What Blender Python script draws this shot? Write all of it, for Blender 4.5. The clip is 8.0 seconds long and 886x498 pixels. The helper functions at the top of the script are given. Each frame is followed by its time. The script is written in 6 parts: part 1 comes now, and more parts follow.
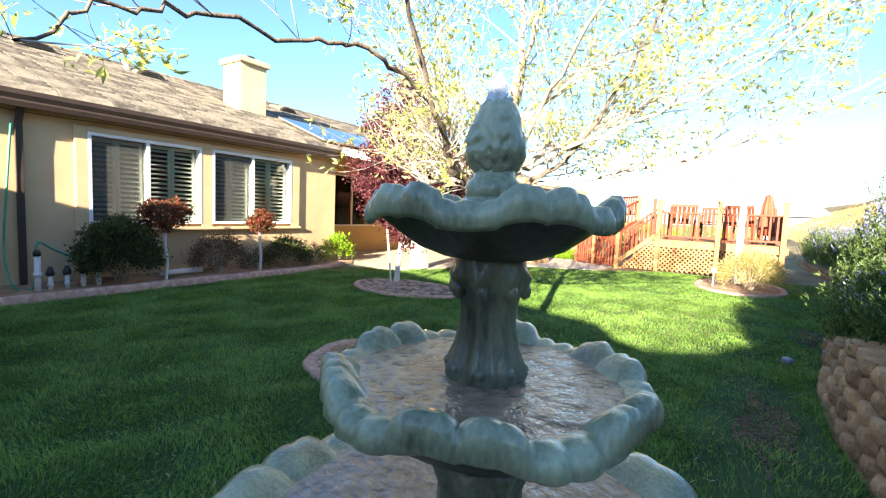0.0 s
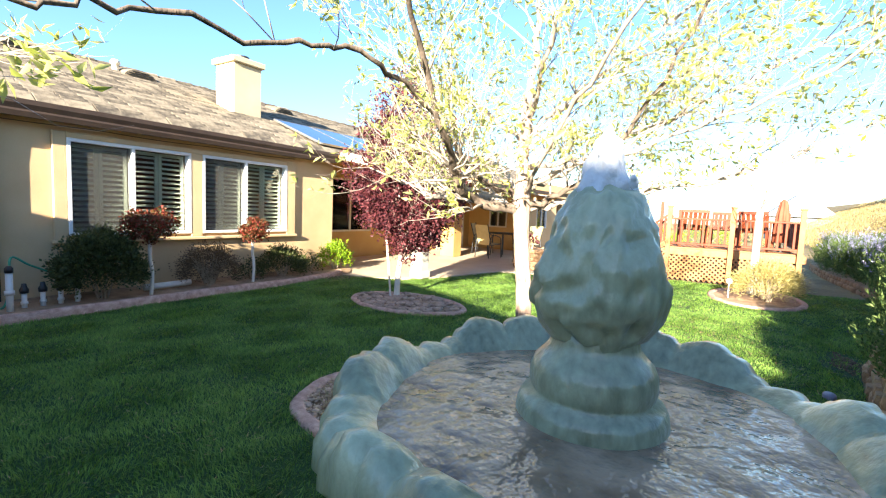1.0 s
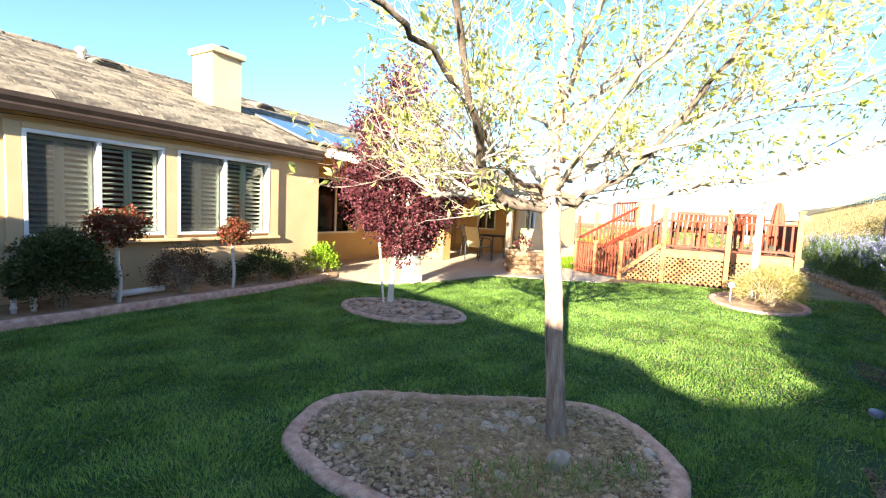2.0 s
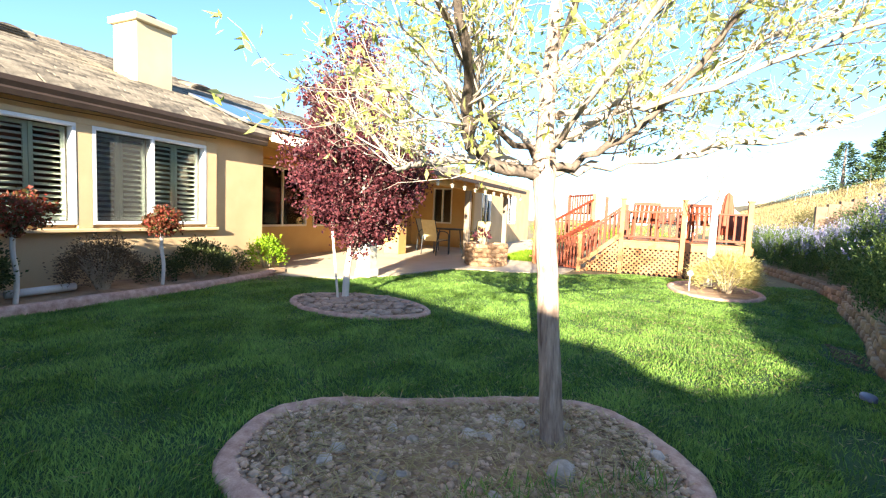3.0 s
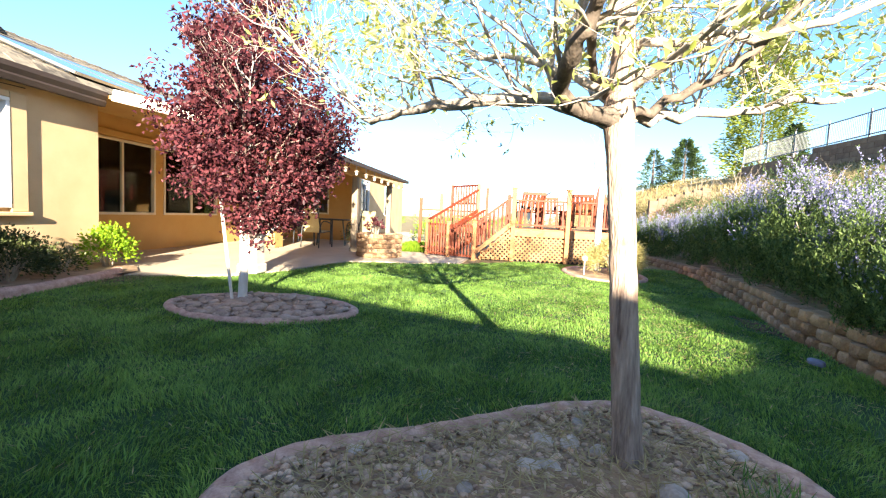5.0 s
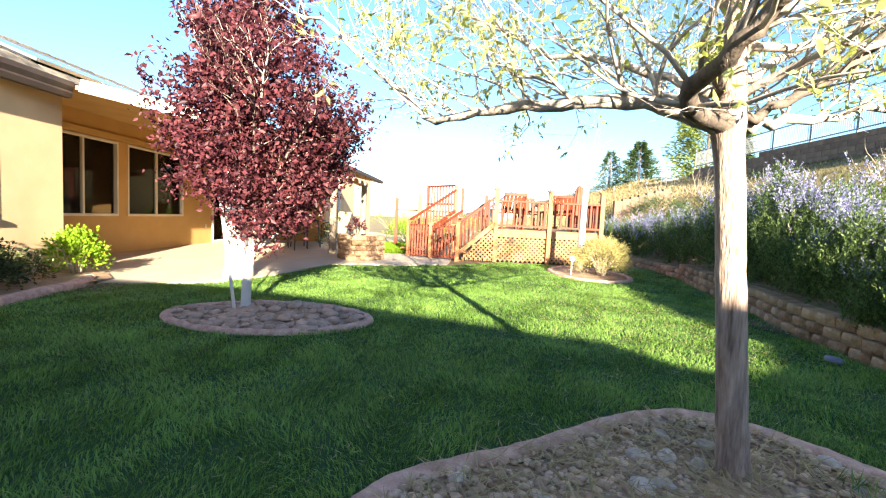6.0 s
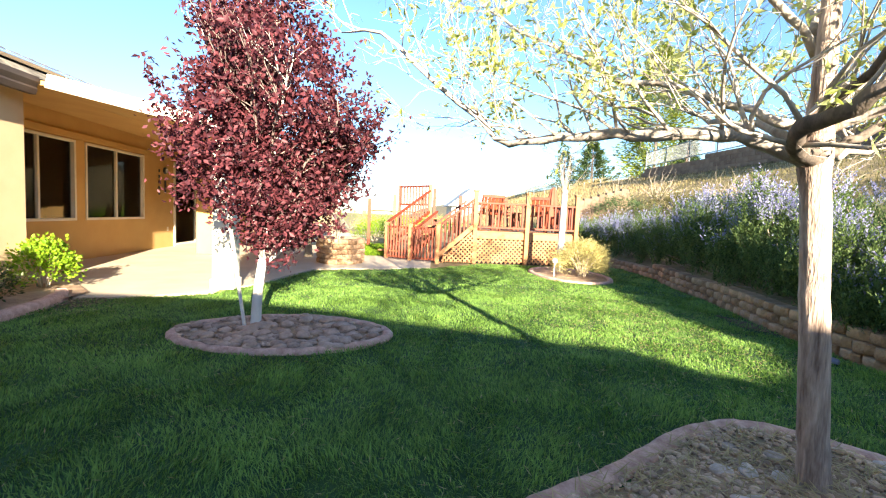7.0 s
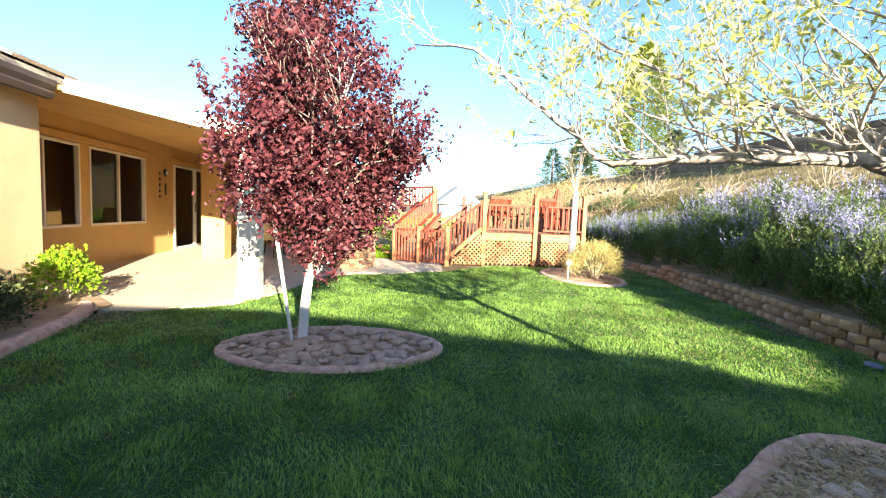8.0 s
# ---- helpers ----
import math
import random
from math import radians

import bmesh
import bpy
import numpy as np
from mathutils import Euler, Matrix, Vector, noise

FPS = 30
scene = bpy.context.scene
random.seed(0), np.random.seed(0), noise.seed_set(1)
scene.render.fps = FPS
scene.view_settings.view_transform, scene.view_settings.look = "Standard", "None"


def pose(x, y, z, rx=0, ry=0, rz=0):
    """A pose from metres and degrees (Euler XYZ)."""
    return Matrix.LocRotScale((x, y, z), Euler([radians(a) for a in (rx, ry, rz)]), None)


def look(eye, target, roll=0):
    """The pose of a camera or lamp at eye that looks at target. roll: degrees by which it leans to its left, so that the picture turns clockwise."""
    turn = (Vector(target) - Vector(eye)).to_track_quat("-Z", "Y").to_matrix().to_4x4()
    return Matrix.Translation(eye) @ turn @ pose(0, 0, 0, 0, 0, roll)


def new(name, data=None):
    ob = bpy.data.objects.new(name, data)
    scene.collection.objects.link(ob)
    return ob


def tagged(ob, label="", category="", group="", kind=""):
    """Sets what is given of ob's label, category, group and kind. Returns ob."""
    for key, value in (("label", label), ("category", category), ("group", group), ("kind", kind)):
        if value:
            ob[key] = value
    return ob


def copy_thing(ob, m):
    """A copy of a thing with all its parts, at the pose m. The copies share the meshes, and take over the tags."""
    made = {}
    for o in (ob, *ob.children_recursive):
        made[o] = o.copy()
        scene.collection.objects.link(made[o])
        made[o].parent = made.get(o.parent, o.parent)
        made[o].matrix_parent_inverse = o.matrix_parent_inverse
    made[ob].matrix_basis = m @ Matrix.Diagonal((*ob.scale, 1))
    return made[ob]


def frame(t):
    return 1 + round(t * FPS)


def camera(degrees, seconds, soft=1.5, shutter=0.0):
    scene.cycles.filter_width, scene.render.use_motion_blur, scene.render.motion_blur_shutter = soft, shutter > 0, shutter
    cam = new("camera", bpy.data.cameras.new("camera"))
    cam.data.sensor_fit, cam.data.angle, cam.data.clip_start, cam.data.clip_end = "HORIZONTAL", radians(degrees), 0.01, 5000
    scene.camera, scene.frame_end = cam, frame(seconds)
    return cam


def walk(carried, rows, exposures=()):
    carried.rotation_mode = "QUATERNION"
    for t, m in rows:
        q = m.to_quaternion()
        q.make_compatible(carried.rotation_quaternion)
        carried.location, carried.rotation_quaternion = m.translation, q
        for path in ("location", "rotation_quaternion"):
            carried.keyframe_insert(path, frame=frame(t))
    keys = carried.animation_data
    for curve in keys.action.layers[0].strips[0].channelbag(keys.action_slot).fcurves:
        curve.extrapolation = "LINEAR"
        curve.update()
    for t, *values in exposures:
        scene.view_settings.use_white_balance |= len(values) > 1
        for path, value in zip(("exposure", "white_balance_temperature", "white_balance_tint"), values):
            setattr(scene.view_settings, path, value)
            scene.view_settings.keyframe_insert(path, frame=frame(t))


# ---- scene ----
cam = camera(88.9, 8.0, soft=1.2)
PATH = [
    (0, (0.284, 1.28, 1.223), (1.975, 2.335, 1.059), 2.4),
    (0.5, (0.465, 1.406, 1.311), (2.154, 2.464, 1.142), 2.5),
    (1, (0.61, 1.532, 1.385), (2.3, 2.588, 1.215), 2.4),
    (2.3, (0.954, 2.073, 1.324), (2.722, 2.996, 1.17), 2.7),
    (2.5, (1.031, 2.138, 1.296), (2.824, 3.01, 1.142), 2.7),
    (3, (1.217, 2.276, 1.188), (3.046, 3.07, 1.033), 2.5),
    (3.5, (1.357, 2.46, 1.086), (3.239, 3.119, 0.934), 2.5),
    (3.9, (1.452, 2.602, 1.035), (3.389, 3.08, 0.891), 2.4),
    (4, (1.48, 2.644, 1.03), (3.425, 3.085, 0.882), 2.7),
    (4.2, (1.546, 2.748, 1.013), (3.506, 3.116, 0.861), 2.9),
    (5.3, (1.677, 3.429, 1.004), (3.666, 3.572, 0.856), 2.7),
    (5.5, (1.693, 3.549, 1.011), (3.684, 3.655, 0.863), 2.7),
    (6, (1.763, 3.823, 1.012), (3.758, 3.828, 0.868), 2.7),
    (6.5, (1.81, 4.082, 1.062), (3.802, 3.982, 0.916), 2.6),
    (7, (1.831, 4.433, 1.12), (3.815, 4.232, 0.968), 2.6),
    (7.5, (1.904, 4.742, 1.161), (3.884, 4.504, 1.004), 2.5),
    (8, (1.955, 5.022, 1.218), (3.93, 4.747, 1.055), 2.3),
]
walk(cam, [(t, look(eye, target, roll)) for t, eye, target, roll in PATH])

# ---- light ----
SUN_EL, SUN_TO = 16.6, (0.9763, 0.2164)
world = bpy.data.worlds.new("sky")
scene.world = world
world.use_nodes = True
wn, wl = world.node_tree.nodes, world.node_tree.links
sky = wn.new("ShaderNodeTexSky")
sky.sky_type, sky.sun_disc = "NISHITA", False
sky.sun_elevation = radians(SUN_EL)
sky.sun_rotation = math.atan2(-SUN_TO[0], -SUN_TO[1])
sky.air_density, sky.dust_density, sky.ozone_density = 1.0, 0.3, 5.0
wn["Background"].inputs["Strength"].default_value = 0.072
wl.new(sky.outputs[0], wn["Background"].inputs[0])
sun = new("sun", bpy.data.lights.new("sun", "SUN"))
sun.data.energy, sun.data.angle, sun.data.color = 5.0, radians(0.53), (1.0, 0.90, 0.74)
sun.matrix_world = look((0, 0, 30), (30 * SUN_TO[0], 30 * SUN_TO[1], 30 - 30 * math.tan(radians(SUN_EL))))
scene.view_settings.exposure = 2.65
scene.view_settings.use_white_balance = True
scene.view_settings.white_balance_temperature = 6750

# ---- materials ----


def surface(name, dark, light, rough=0.8, scale=6.0, fine=90.0, bump=0.2, metal=0.0, per_object=0.0, per_island=0.0, dist=0.01, coat=0.0, spec=0.5, streak=None):
    """Two-scale mottled surface; dark and light are linear base colours."""
    m = bpy.data.materials.new(name)
    m.use_nodes = True
    n, k = m.node_tree.nodes, m.node_tree.links
    b = n["Principled BSDF"]
    tc = n.new("ShaderNodeTexCoord")
    src = tc.outputs["Object"]
    if streak:
        mp = n.new("ShaderNodeMapping")
        mp.inputs["Scale"].default_value = streak
        k.new(src, mp.inputs[0])
        src = mp.outputs[0]
    big, small = n.new("ShaderNodeTexNoise"), n.new("ShaderNodeTexNoise")
    for node, sc, det in ((big, scale, 4), (small, fine, 3)):
        node.inputs["Scale"].default_value, node.inputs["Detail"].default_value = sc, det
        k.new(src, node.inputs["Vector"])
    add = n.new("ShaderNodeMath")
    add.operation = "MULTIPLY_ADD"
    k.new(small.outputs[0], add.inputs[0])
    add.inputs[1].default_value = 0.45
    k.new(big.outputs[0], add.inputs[2])
    val = add.outputs[0]
    if per_object or per_island:
        r = n.new("ShaderNodeObjectInfo").outputs["Random"] if per_object else n.new("ShaderNodeNewGeometry").outputs["Random Per Island"]
        ma = n.new("ShaderNodeMath")
        ma.operation = "MULTIPLY_ADD"
        k.new(r, ma.inputs[0])
        ma.inputs[1].default_value = per_object or per_island
        k.new(val, ma.inputs[2])
        sh = n.new("ShaderNodeMath")
        sh.operation = "SUBTRACT"
        k.new(ma.outputs[0], sh.inputs[0])
        sh.inputs[1].default_value = (per_object or per_island) / 2
        val = sh.outputs[0]
    ramp = n.new("ShaderNodeValToRGB")
    ramp.color_ramp.elements[0].position, ramp.color_ramp.elements[1].position = 0.45, 1.0
    ramp.color_ramp.elements[0].color, ramp.color_ramp.elements[1].color = (*dark, 1), (*light, 1)
    k.new(val, ramp.inputs[0])
    k.new(ramp.outputs[0], b.inputs["Base Color"])
    b.inputs["Roughness"].default_value, b.inputs["Metallic"].default_value = rough, metal
    b.inputs["Coat Weight"].default_value = coat
    b.inputs["Specular IOR Level"].default_value = spec
    if bump:
        bp = n.new("ShaderNodeBump")
        bp.inputs["Strength"].default_value, bp.inputs["Distance"].default_value = bump, dist
        k.new(add.outputs[0], bp.inputs["Height"])
        k.new(bp.outputs[0], b.inputs["Normal"])
    return m


def leafy(name, dark, light, through_light=0.35, rough=0.5):
    """Leaves or blades: colour varies from piece to piece, and light passes through."""
    m = bpy.data.materials.new(name)
    m.use_nodes = True
    n, k = m.node_tree.nodes, m.node_tree.links
    b, out = n["Principled BSDF"], n["Material Output"]
    ramp = n.new("ShaderNodeValToRGB")
    ramp.color_ramp.elements[0].color, ramp.color_ramp.elements[1].color = (*dark, 1), (*light, 1)
    k.new(n.new("ShaderNodeNewGeometry").outputs["Random Per Island"], ramp.inputs[0])
    k.new(ramp.outputs[0], b.inputs["Base Color"])
    b.inputs["Roughness"].default_value = rough
    b.inputs["Specular IOR Level"].default_value = 0.3
    tr, mix = n.new("ShaderNodeBsdfTranslucent"), n.new("ShaderNodeMixShader")
    k.new(ramp.outputs[0], tr.inputs["Color"])
    mix.inputs[0].default_value = through_light
    k.new(b.outputs[0], mix.inputs[1])
    k.new(tr.outputs[0], mix.inputs[2])
    k.new(mix.outputs[0], out.inputs["Surface"])
    return m


def clear(name, tint, gloss=0.03, ior=1.45):
    """A clear pane with a Fresnel gloss."""
    m = bpy.data.materials.new(name)
    m.use_nodes = True
    n, k = m.node_tree.nodes, m.node_tree.links
    out = n["Material Output"]
    n.remove(n["Principled BSDF"])
    tr, gl, fr, mix = n.new("ShaderNodeBsdfTransparent"), n.new("ShaderNodeBsdfGlossy"), n.new("ShaderNodeFresnel"), n.new("ShaderNodeMixShader")
    tr.inputs[0].default_value = (*tint, 1)
    gl.inputs["Roughness"].default_value = gloss
    fr.inputs[0].default_value = ior
    k.new(fr.outputs[0], mix.inputs[0])
    k.new(tr.outputs[0], mix.inputs[1])
    k.new(gl.outputs[0], mix.inputs[2])
    k.new(mix.outputs[0], out.inputs["Surface"])
    return m


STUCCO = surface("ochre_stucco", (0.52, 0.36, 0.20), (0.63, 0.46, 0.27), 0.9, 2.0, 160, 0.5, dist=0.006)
# same ochre toned deeper, to carry shade and warm bounce under the patio roof
STUCCO_SHADED = surface("shade_toned_ochre_stucco", (0.47, 0.27, 0.085), (0.56, 0.345, 0.12), 0.9, 2.0, 160, 0.5, dist=0.006)
CREAM = surface("cream_paint", (0.62, 0.55, 0.42), (0.72, 0.66, 0.54), 0.7, 3, 60, 0.1)
CHIMNEY = surface("cream_chimney_stucco", (0.48, 0.40, 0.26), (0.58, 0.50, 0.34), 0.9, 2.0, 160, 0.5, dist=0.006)
WHITE = surface("white_vinyl", (0.70, 0.70, 0.70), (0.80, 0.80, 0.80), 0.4, 3, 60, 0.02)
SHUTTER = surface("white_shutter", (0.76, 0.80, 0.70), (0.84, 0.87, 0.78), 0.5, 3, 40, 0.02)
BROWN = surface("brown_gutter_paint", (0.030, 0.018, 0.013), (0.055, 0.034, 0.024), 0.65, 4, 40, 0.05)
TILE = surface("roof_tile", (0.062, 0.050, 0.036), (0.27, 0.225, 0.16), 0.9, 12, 90, 0.5, per_object=0.5)
TILE_STUFF = surface("roof_tile_far", (0.062, 0.050, 0.036), (0.27, 0.225, 0.16), 0.9, 12, 90, 0.5, per_island=0.5)
PANE = clear("window_glass", (0.82, 0.86, 0.83))


def gauze(name, colour, cover):
    """A fine woven screen: threads that cover part of the view, and clear gaps."""
    m = bpy.data.materials.new(name)
    m.use_nodes = True
    n, k = m.node_tree.nodes, m.node_tree.links
    tr, mix = n.new("ShaderNodeBsdfTransparent"), n.new("ShaderNodeMixShader")
    n["Principled BSDF"].inputs["Base Color"].default_value = (*colour, 1)
    n["Principled BSDF"].inputs["Roughness"].default_value = 0.8
    mix.inputs[0].default_value = cover
    k.new(tr.outputs[0], mix.inputs[1])
    k.new(n["Principled BSDF"].outputs[0], mix.inputs[2])
    k.new(mix.outputs[0], n["Material Output"].inputs["Surface"])
    return m


SCREEN = gauze("insect_screen", (0.09, 0.09, 0.085), 0.28)
DARKROOM = surface("darkened_room_lining", (0.16, 0.12, 0.08), (0.22, 0.17, 0.12), 0.9, 2, 30, 0.05)
SOIL_DARK = surface("dark_soil", (0.09, 0.06, 0.04), (0.21, 0.15, 0.10), 0.95, 6, 60, 1.0, dist=0.02)
CONCRETE = surface("pale_concrete", (0.42, 0.34, 0.24), (0.54, 0.45, 0.33), 0.85, 1.5, 80, 0.3, dist=0.004)
KERB = surface("stamped_pink_concrete", (0.34, 0.175, 0.125), (0.66, 0.43, 0.33), 0.85, 16, 90, 0.9, dist=0.01)
SOIL = surface("dry_soil", (0.19, 0.115, 0.065), (0.44, 0.295, 0.185), 0.95, 6, 60, 1.0, dist=0.02)
HILL = surface("dry_grass_hill", (0.14, 0.10, 0.045), (0.34, 0.255, 0.11), 0.95, 0.8, 14, 1.0, dist=0.05)
TURF = surface("turf_ground", (0.012, 0.045, 0.010), (0.04, 0.09, 0.02), 0.95, 2.5, 70, 1.0, dist=0.02)
BLADE = leafy("grass_blades", (0.006, 0.055, 0.015), (0.27, 0.45, 0.088), 0.45)


def patchy(m, scale, low, high):
    """Adds broad and tuft-sized drifts of lighter and darker growth to a leafy material."""
    n, k = m.node_tree.nodes, m.node_tree.links
    ramp, rnd = n["Color Ramp"], n["Geometry"]
    total = None
    for sc, w in ((scale, 0.75), (scale * 7, 0.65)):
        tx = n.new("ShaderNodeTexNoise")
        tx.inputs["Scale"].default_value, tx.inputs["Detail"].default_value = sc, 2
        k.new(rnd.outputs["Position"], tx.inputs["Vector"])
        mul = n.new("ShaderNodeMath")
        mul.operation = "MULTIPLY_ADD"
        k.new(tx.outputs[0], mul.inputs[0])
        mul.inputs[1].default_value, mul.inputs[2].default_value = w, -w / 2
        if total:
            k.new(total, mul.inputs[2])
        total = mul.outputs[0]
    rest = n.new("ShaderNodeMath")
    rest.operation = "MULTIPLY_ADD"
    k.new(rnd.outputs["Random Per Island"], rest.inputs[0])
    rest.inputs[1].default_value = high - low
    k.new(total, rest.inputs[2])
    k.new(rest.outputs[0], ramp.inputs[0])
    return m


patchy(BLADE, 1.1, 0.0, 0.62)
DRYBLADE = leafy("dry_grass_blades", (0.30, 0.22, 0.09), (0.50, 0.40, 0.20), 0.3)
BLOCK = surface("tan_wall_block", (0.22, 0.12, 0.06), (0.54, 0.35, 0.20), 0.95, 11, 60, 1.0, per_object=0.4, dist=0.014)
# darker block brown; on the upper wall it stands for its shaded face
BLOCK_DARK = surface("darkened_brown_block", (0.12, 0.075, 0.05), (0.22, 0.15, 0.10), 0.95, 3, 30, 0.8, per_object=0.3, dist=0.012)
BARK = surface("pale_tree_bark", (0.15, 0.095, 0.07), (0.57, 0.43, 0.335), 0.9, 32, 120, 1.0, dist=0.018, streak=(1.0, 1.0, 0.14))
# darker copy of the limb bark, standing for shade on three limbs
LIMB_BARK_SHADED = surface("shaded_limb_bark", (0.05, 0.038, 0.03), (0.22, 0.17, 0.13), 0.9, 14, 70, 0.8, dist=0.01, streak=(1.0, 1.0, 0.4))
PALE_LIMB = surface("pale_limb_bark", (0.24, 0.19, 0.15), (0.56, 0.48, 0.40), 0.9, 14, 70, 0.8, dist=0.01, streak=(1.0, 1.0, 0.4))
FINE_TWIG = surface("pale_fine_twigs", (0.32, 0.27, 0.22), (0.60, 0.52, 0.44), 0.85, 14, 70, 0.2)
BARK_WHITE = surface("white_painted_bark", (0.55, 0.50, 0.45), (0.75, 0.71, 0.65), 0.85, 7, 50, 0.5, streak=(1, 1, 0.3))
TWIG = surface("grey_twig_bark", (0.22, 0.17, 0.12), (0.46, 0.38, 0.28), 0.9, 9, 60, 0.4)
PLUM_BARK = surface("plum_bark", (0.13, 0.09, 0.08), (0.28, 0.21, 0.18), 0.85, 9, 60, 0.4)
SPRING_LEAF = leafy("spring_leaves", (0.34, 0.40, 0.07), (0.74, 0.74, 0.32), 0.6)
PLUM_LEAF = leafy("purple_plum_leaves", (0.038, 0.010, 0.017), (0.190, 0.050, 0.058), 0.38)
ROSE_LEAF = leafy("red_green_rose_leaves", (0.035, 0.055, 0.012), (0.26, 0.04, 0.03), 0.3)
HEDGE_LEAF = leafy("dark_hedge_leaves", (0.026, 0.042, 0.013), (0.115, 0.135, 0.045), 0.25)
BROWN_LEAF = leafy("brown_shrub_leaves", (0.08, 0.05, 0.028), (0.21, 0.14, 0.075), 0.2)
LIME_LEAF = leafy("lime_shrub_leaves", (0.12, 0.24, 0.012), (0.30, 0.44, 0.03), 0.45)
ROSEMARY = leafy("rosemary_leaves", (0.03, 0.065, 0.018), (0.215, 0.30, 0.09), 0.5)
ROSEMARY_BLOOM = leafy("rosemary_flowers", (0.25, 0.24, 0.42), (0.48, 0.47, 0.66), 0.5)
OLIVE = leafy("olive_scrub", (0.06, 0.06, 0.02), (0.19, 0.165, 0.065), 0.3)
STRAW = leafy("straw_shrub", (0.34, 0.30, 0.10), (0.64, 0.55, 0.24), 0.4)
PINE = leafy("pine_needles", (0.02, 0.045, 0.016), (0.08, 0.125, 0.04), 0.2)
REDWOOD = surface("redwood_stain", (0.125, 0.018, 0.004), (0.22, 0.042, 0.009), 0.65, 4, 50, 0.3, per_object=0.3, streak=(3, 3, 0.6))
TANWOOD = surface("sunbleached_tan_wood", (0.29, 0.125, 0.045), (0.40, 0.195, 0.08), 0.75, 4, 50, 0.3, per_object=0.2)
GREYWOOD = surface("weathered_post_wood", (0.17, 0.13, 0.085), (0.32, 0.255, 0.18), 0.85, 5, 50, 0.5, streak=(2, 2, 0.3))
STONE = surface("river_stone", (0.30, 0.24, 0.20), (0.66, 0.54, 0.46), 0.8, 14, 80, 0.4, per_object=0.5)
GRAVEL = surface("mixed_gravel", (0.27, 0.165, 0.105), (0.66, 0.46, 0.33), 0.85, 14, 80, 0.4, per_island=0.55)
ROCK = surface("flat_bed_rock", (0.24, 0.15, 0.105), (0.50, 0.35, 0.26), 0.85, 10, 60, 0.6, per_island=0.4)
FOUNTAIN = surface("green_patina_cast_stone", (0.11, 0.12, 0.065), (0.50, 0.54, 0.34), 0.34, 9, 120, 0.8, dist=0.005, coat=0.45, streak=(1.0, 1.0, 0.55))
# cast stone darkened to put shade on the bowls' undersides
FOUNTAIN_SHADED = surface("shade_dark_cast_stone", (0.010, 0.010, 0.007), (0.085, 0.085, 0.05), 0.5, 14, 120, 0.8, dist=0.004, coat=0.15, streak=(1.0, 1.0, 0.3))
WATER = surface("rippling_water", (0.13, 0.075, 0.04), (0.46, 0.32, 0.21), 0.05, 22, 50, 0.5, dist=0.02, spec=0.9)
PEDESTAL = surface("streaked_dark_cast_stone", (0.025, 0.026, 0.015), (0.25, 0.26, 0.155), 0.4, 12, 120, 0.8, dist=0.004, coat=0.35, streak=(1.0, 1.0, 0.3))
FOAM = surface("foaming_water", (0.62, 0.65, 0.66), (0.84, 0.86, 0.87), 0.12, 60, 200, 0.8, dist=0.004)
PVC = surface("white_pipe", (0.62, 0.60, 0.58), (0.75, 0.74, 0.72), 0.4, 5, 60, 0.05)
BLACK = surface("black_plastic", (0.012, 0.012, 0.013), (0.03, 0.03, 0.032), 0.45, 5, 60, 0.1)
HOSE = surface("green_hose", (0.02, 0.20, 0.12), (0.04, 0.30, 0.18), 0.4, 8, 60, 0.05)
IRON = surface("dark_iron", (0.02, 0.025, 0.03), (0.05, 0.055, 0.06), 0.5, 8, 60, 0.1, metal=0.3)
SOLAR = surface("solar_cell", (0.008, 0.012, 0.03), (0.02, 0.03, 0.06), 0.12, 8, 60, 0.0, coat=0.6)
ALU = surface("brushed_metal", (0.45, 0.45, 0.44), (0.6, 0.6, 0.58), 0.35, 20, 90, 0.05, metal=0.9)
SLING = surface("tan_sling_fabric", (0.48, 0.38, 0.18), (0.58, 0.48, 0.26), 0.85, 10, 200, 0.3)
CANVAS = surface("red_brown_canvas", (0.20, 0.045, 0.02), (0.30, 0.08, 0.04), 0.8, 6, 120, 0.3)
POPLAR_LEAF = leafy("bright_poplar_leaves", (0.09, 0.14, 0.02), (0.30, 0.34, 0.06), 0.45)
GALV = surface("grey_fence_metal", (0.10, 0.11, 0.11), (0.18, 0.19, 0.19), 0.5, 8, 60, 0.1, metal=0.2)
GREYHOUSE = surface("distant_paint", (0.30, 0.32, 0.33), (0.40, 0.42, 0.42), 0.8, 2, 30, 0.05)

# ---- mesh helpers ----
WORLD = {}


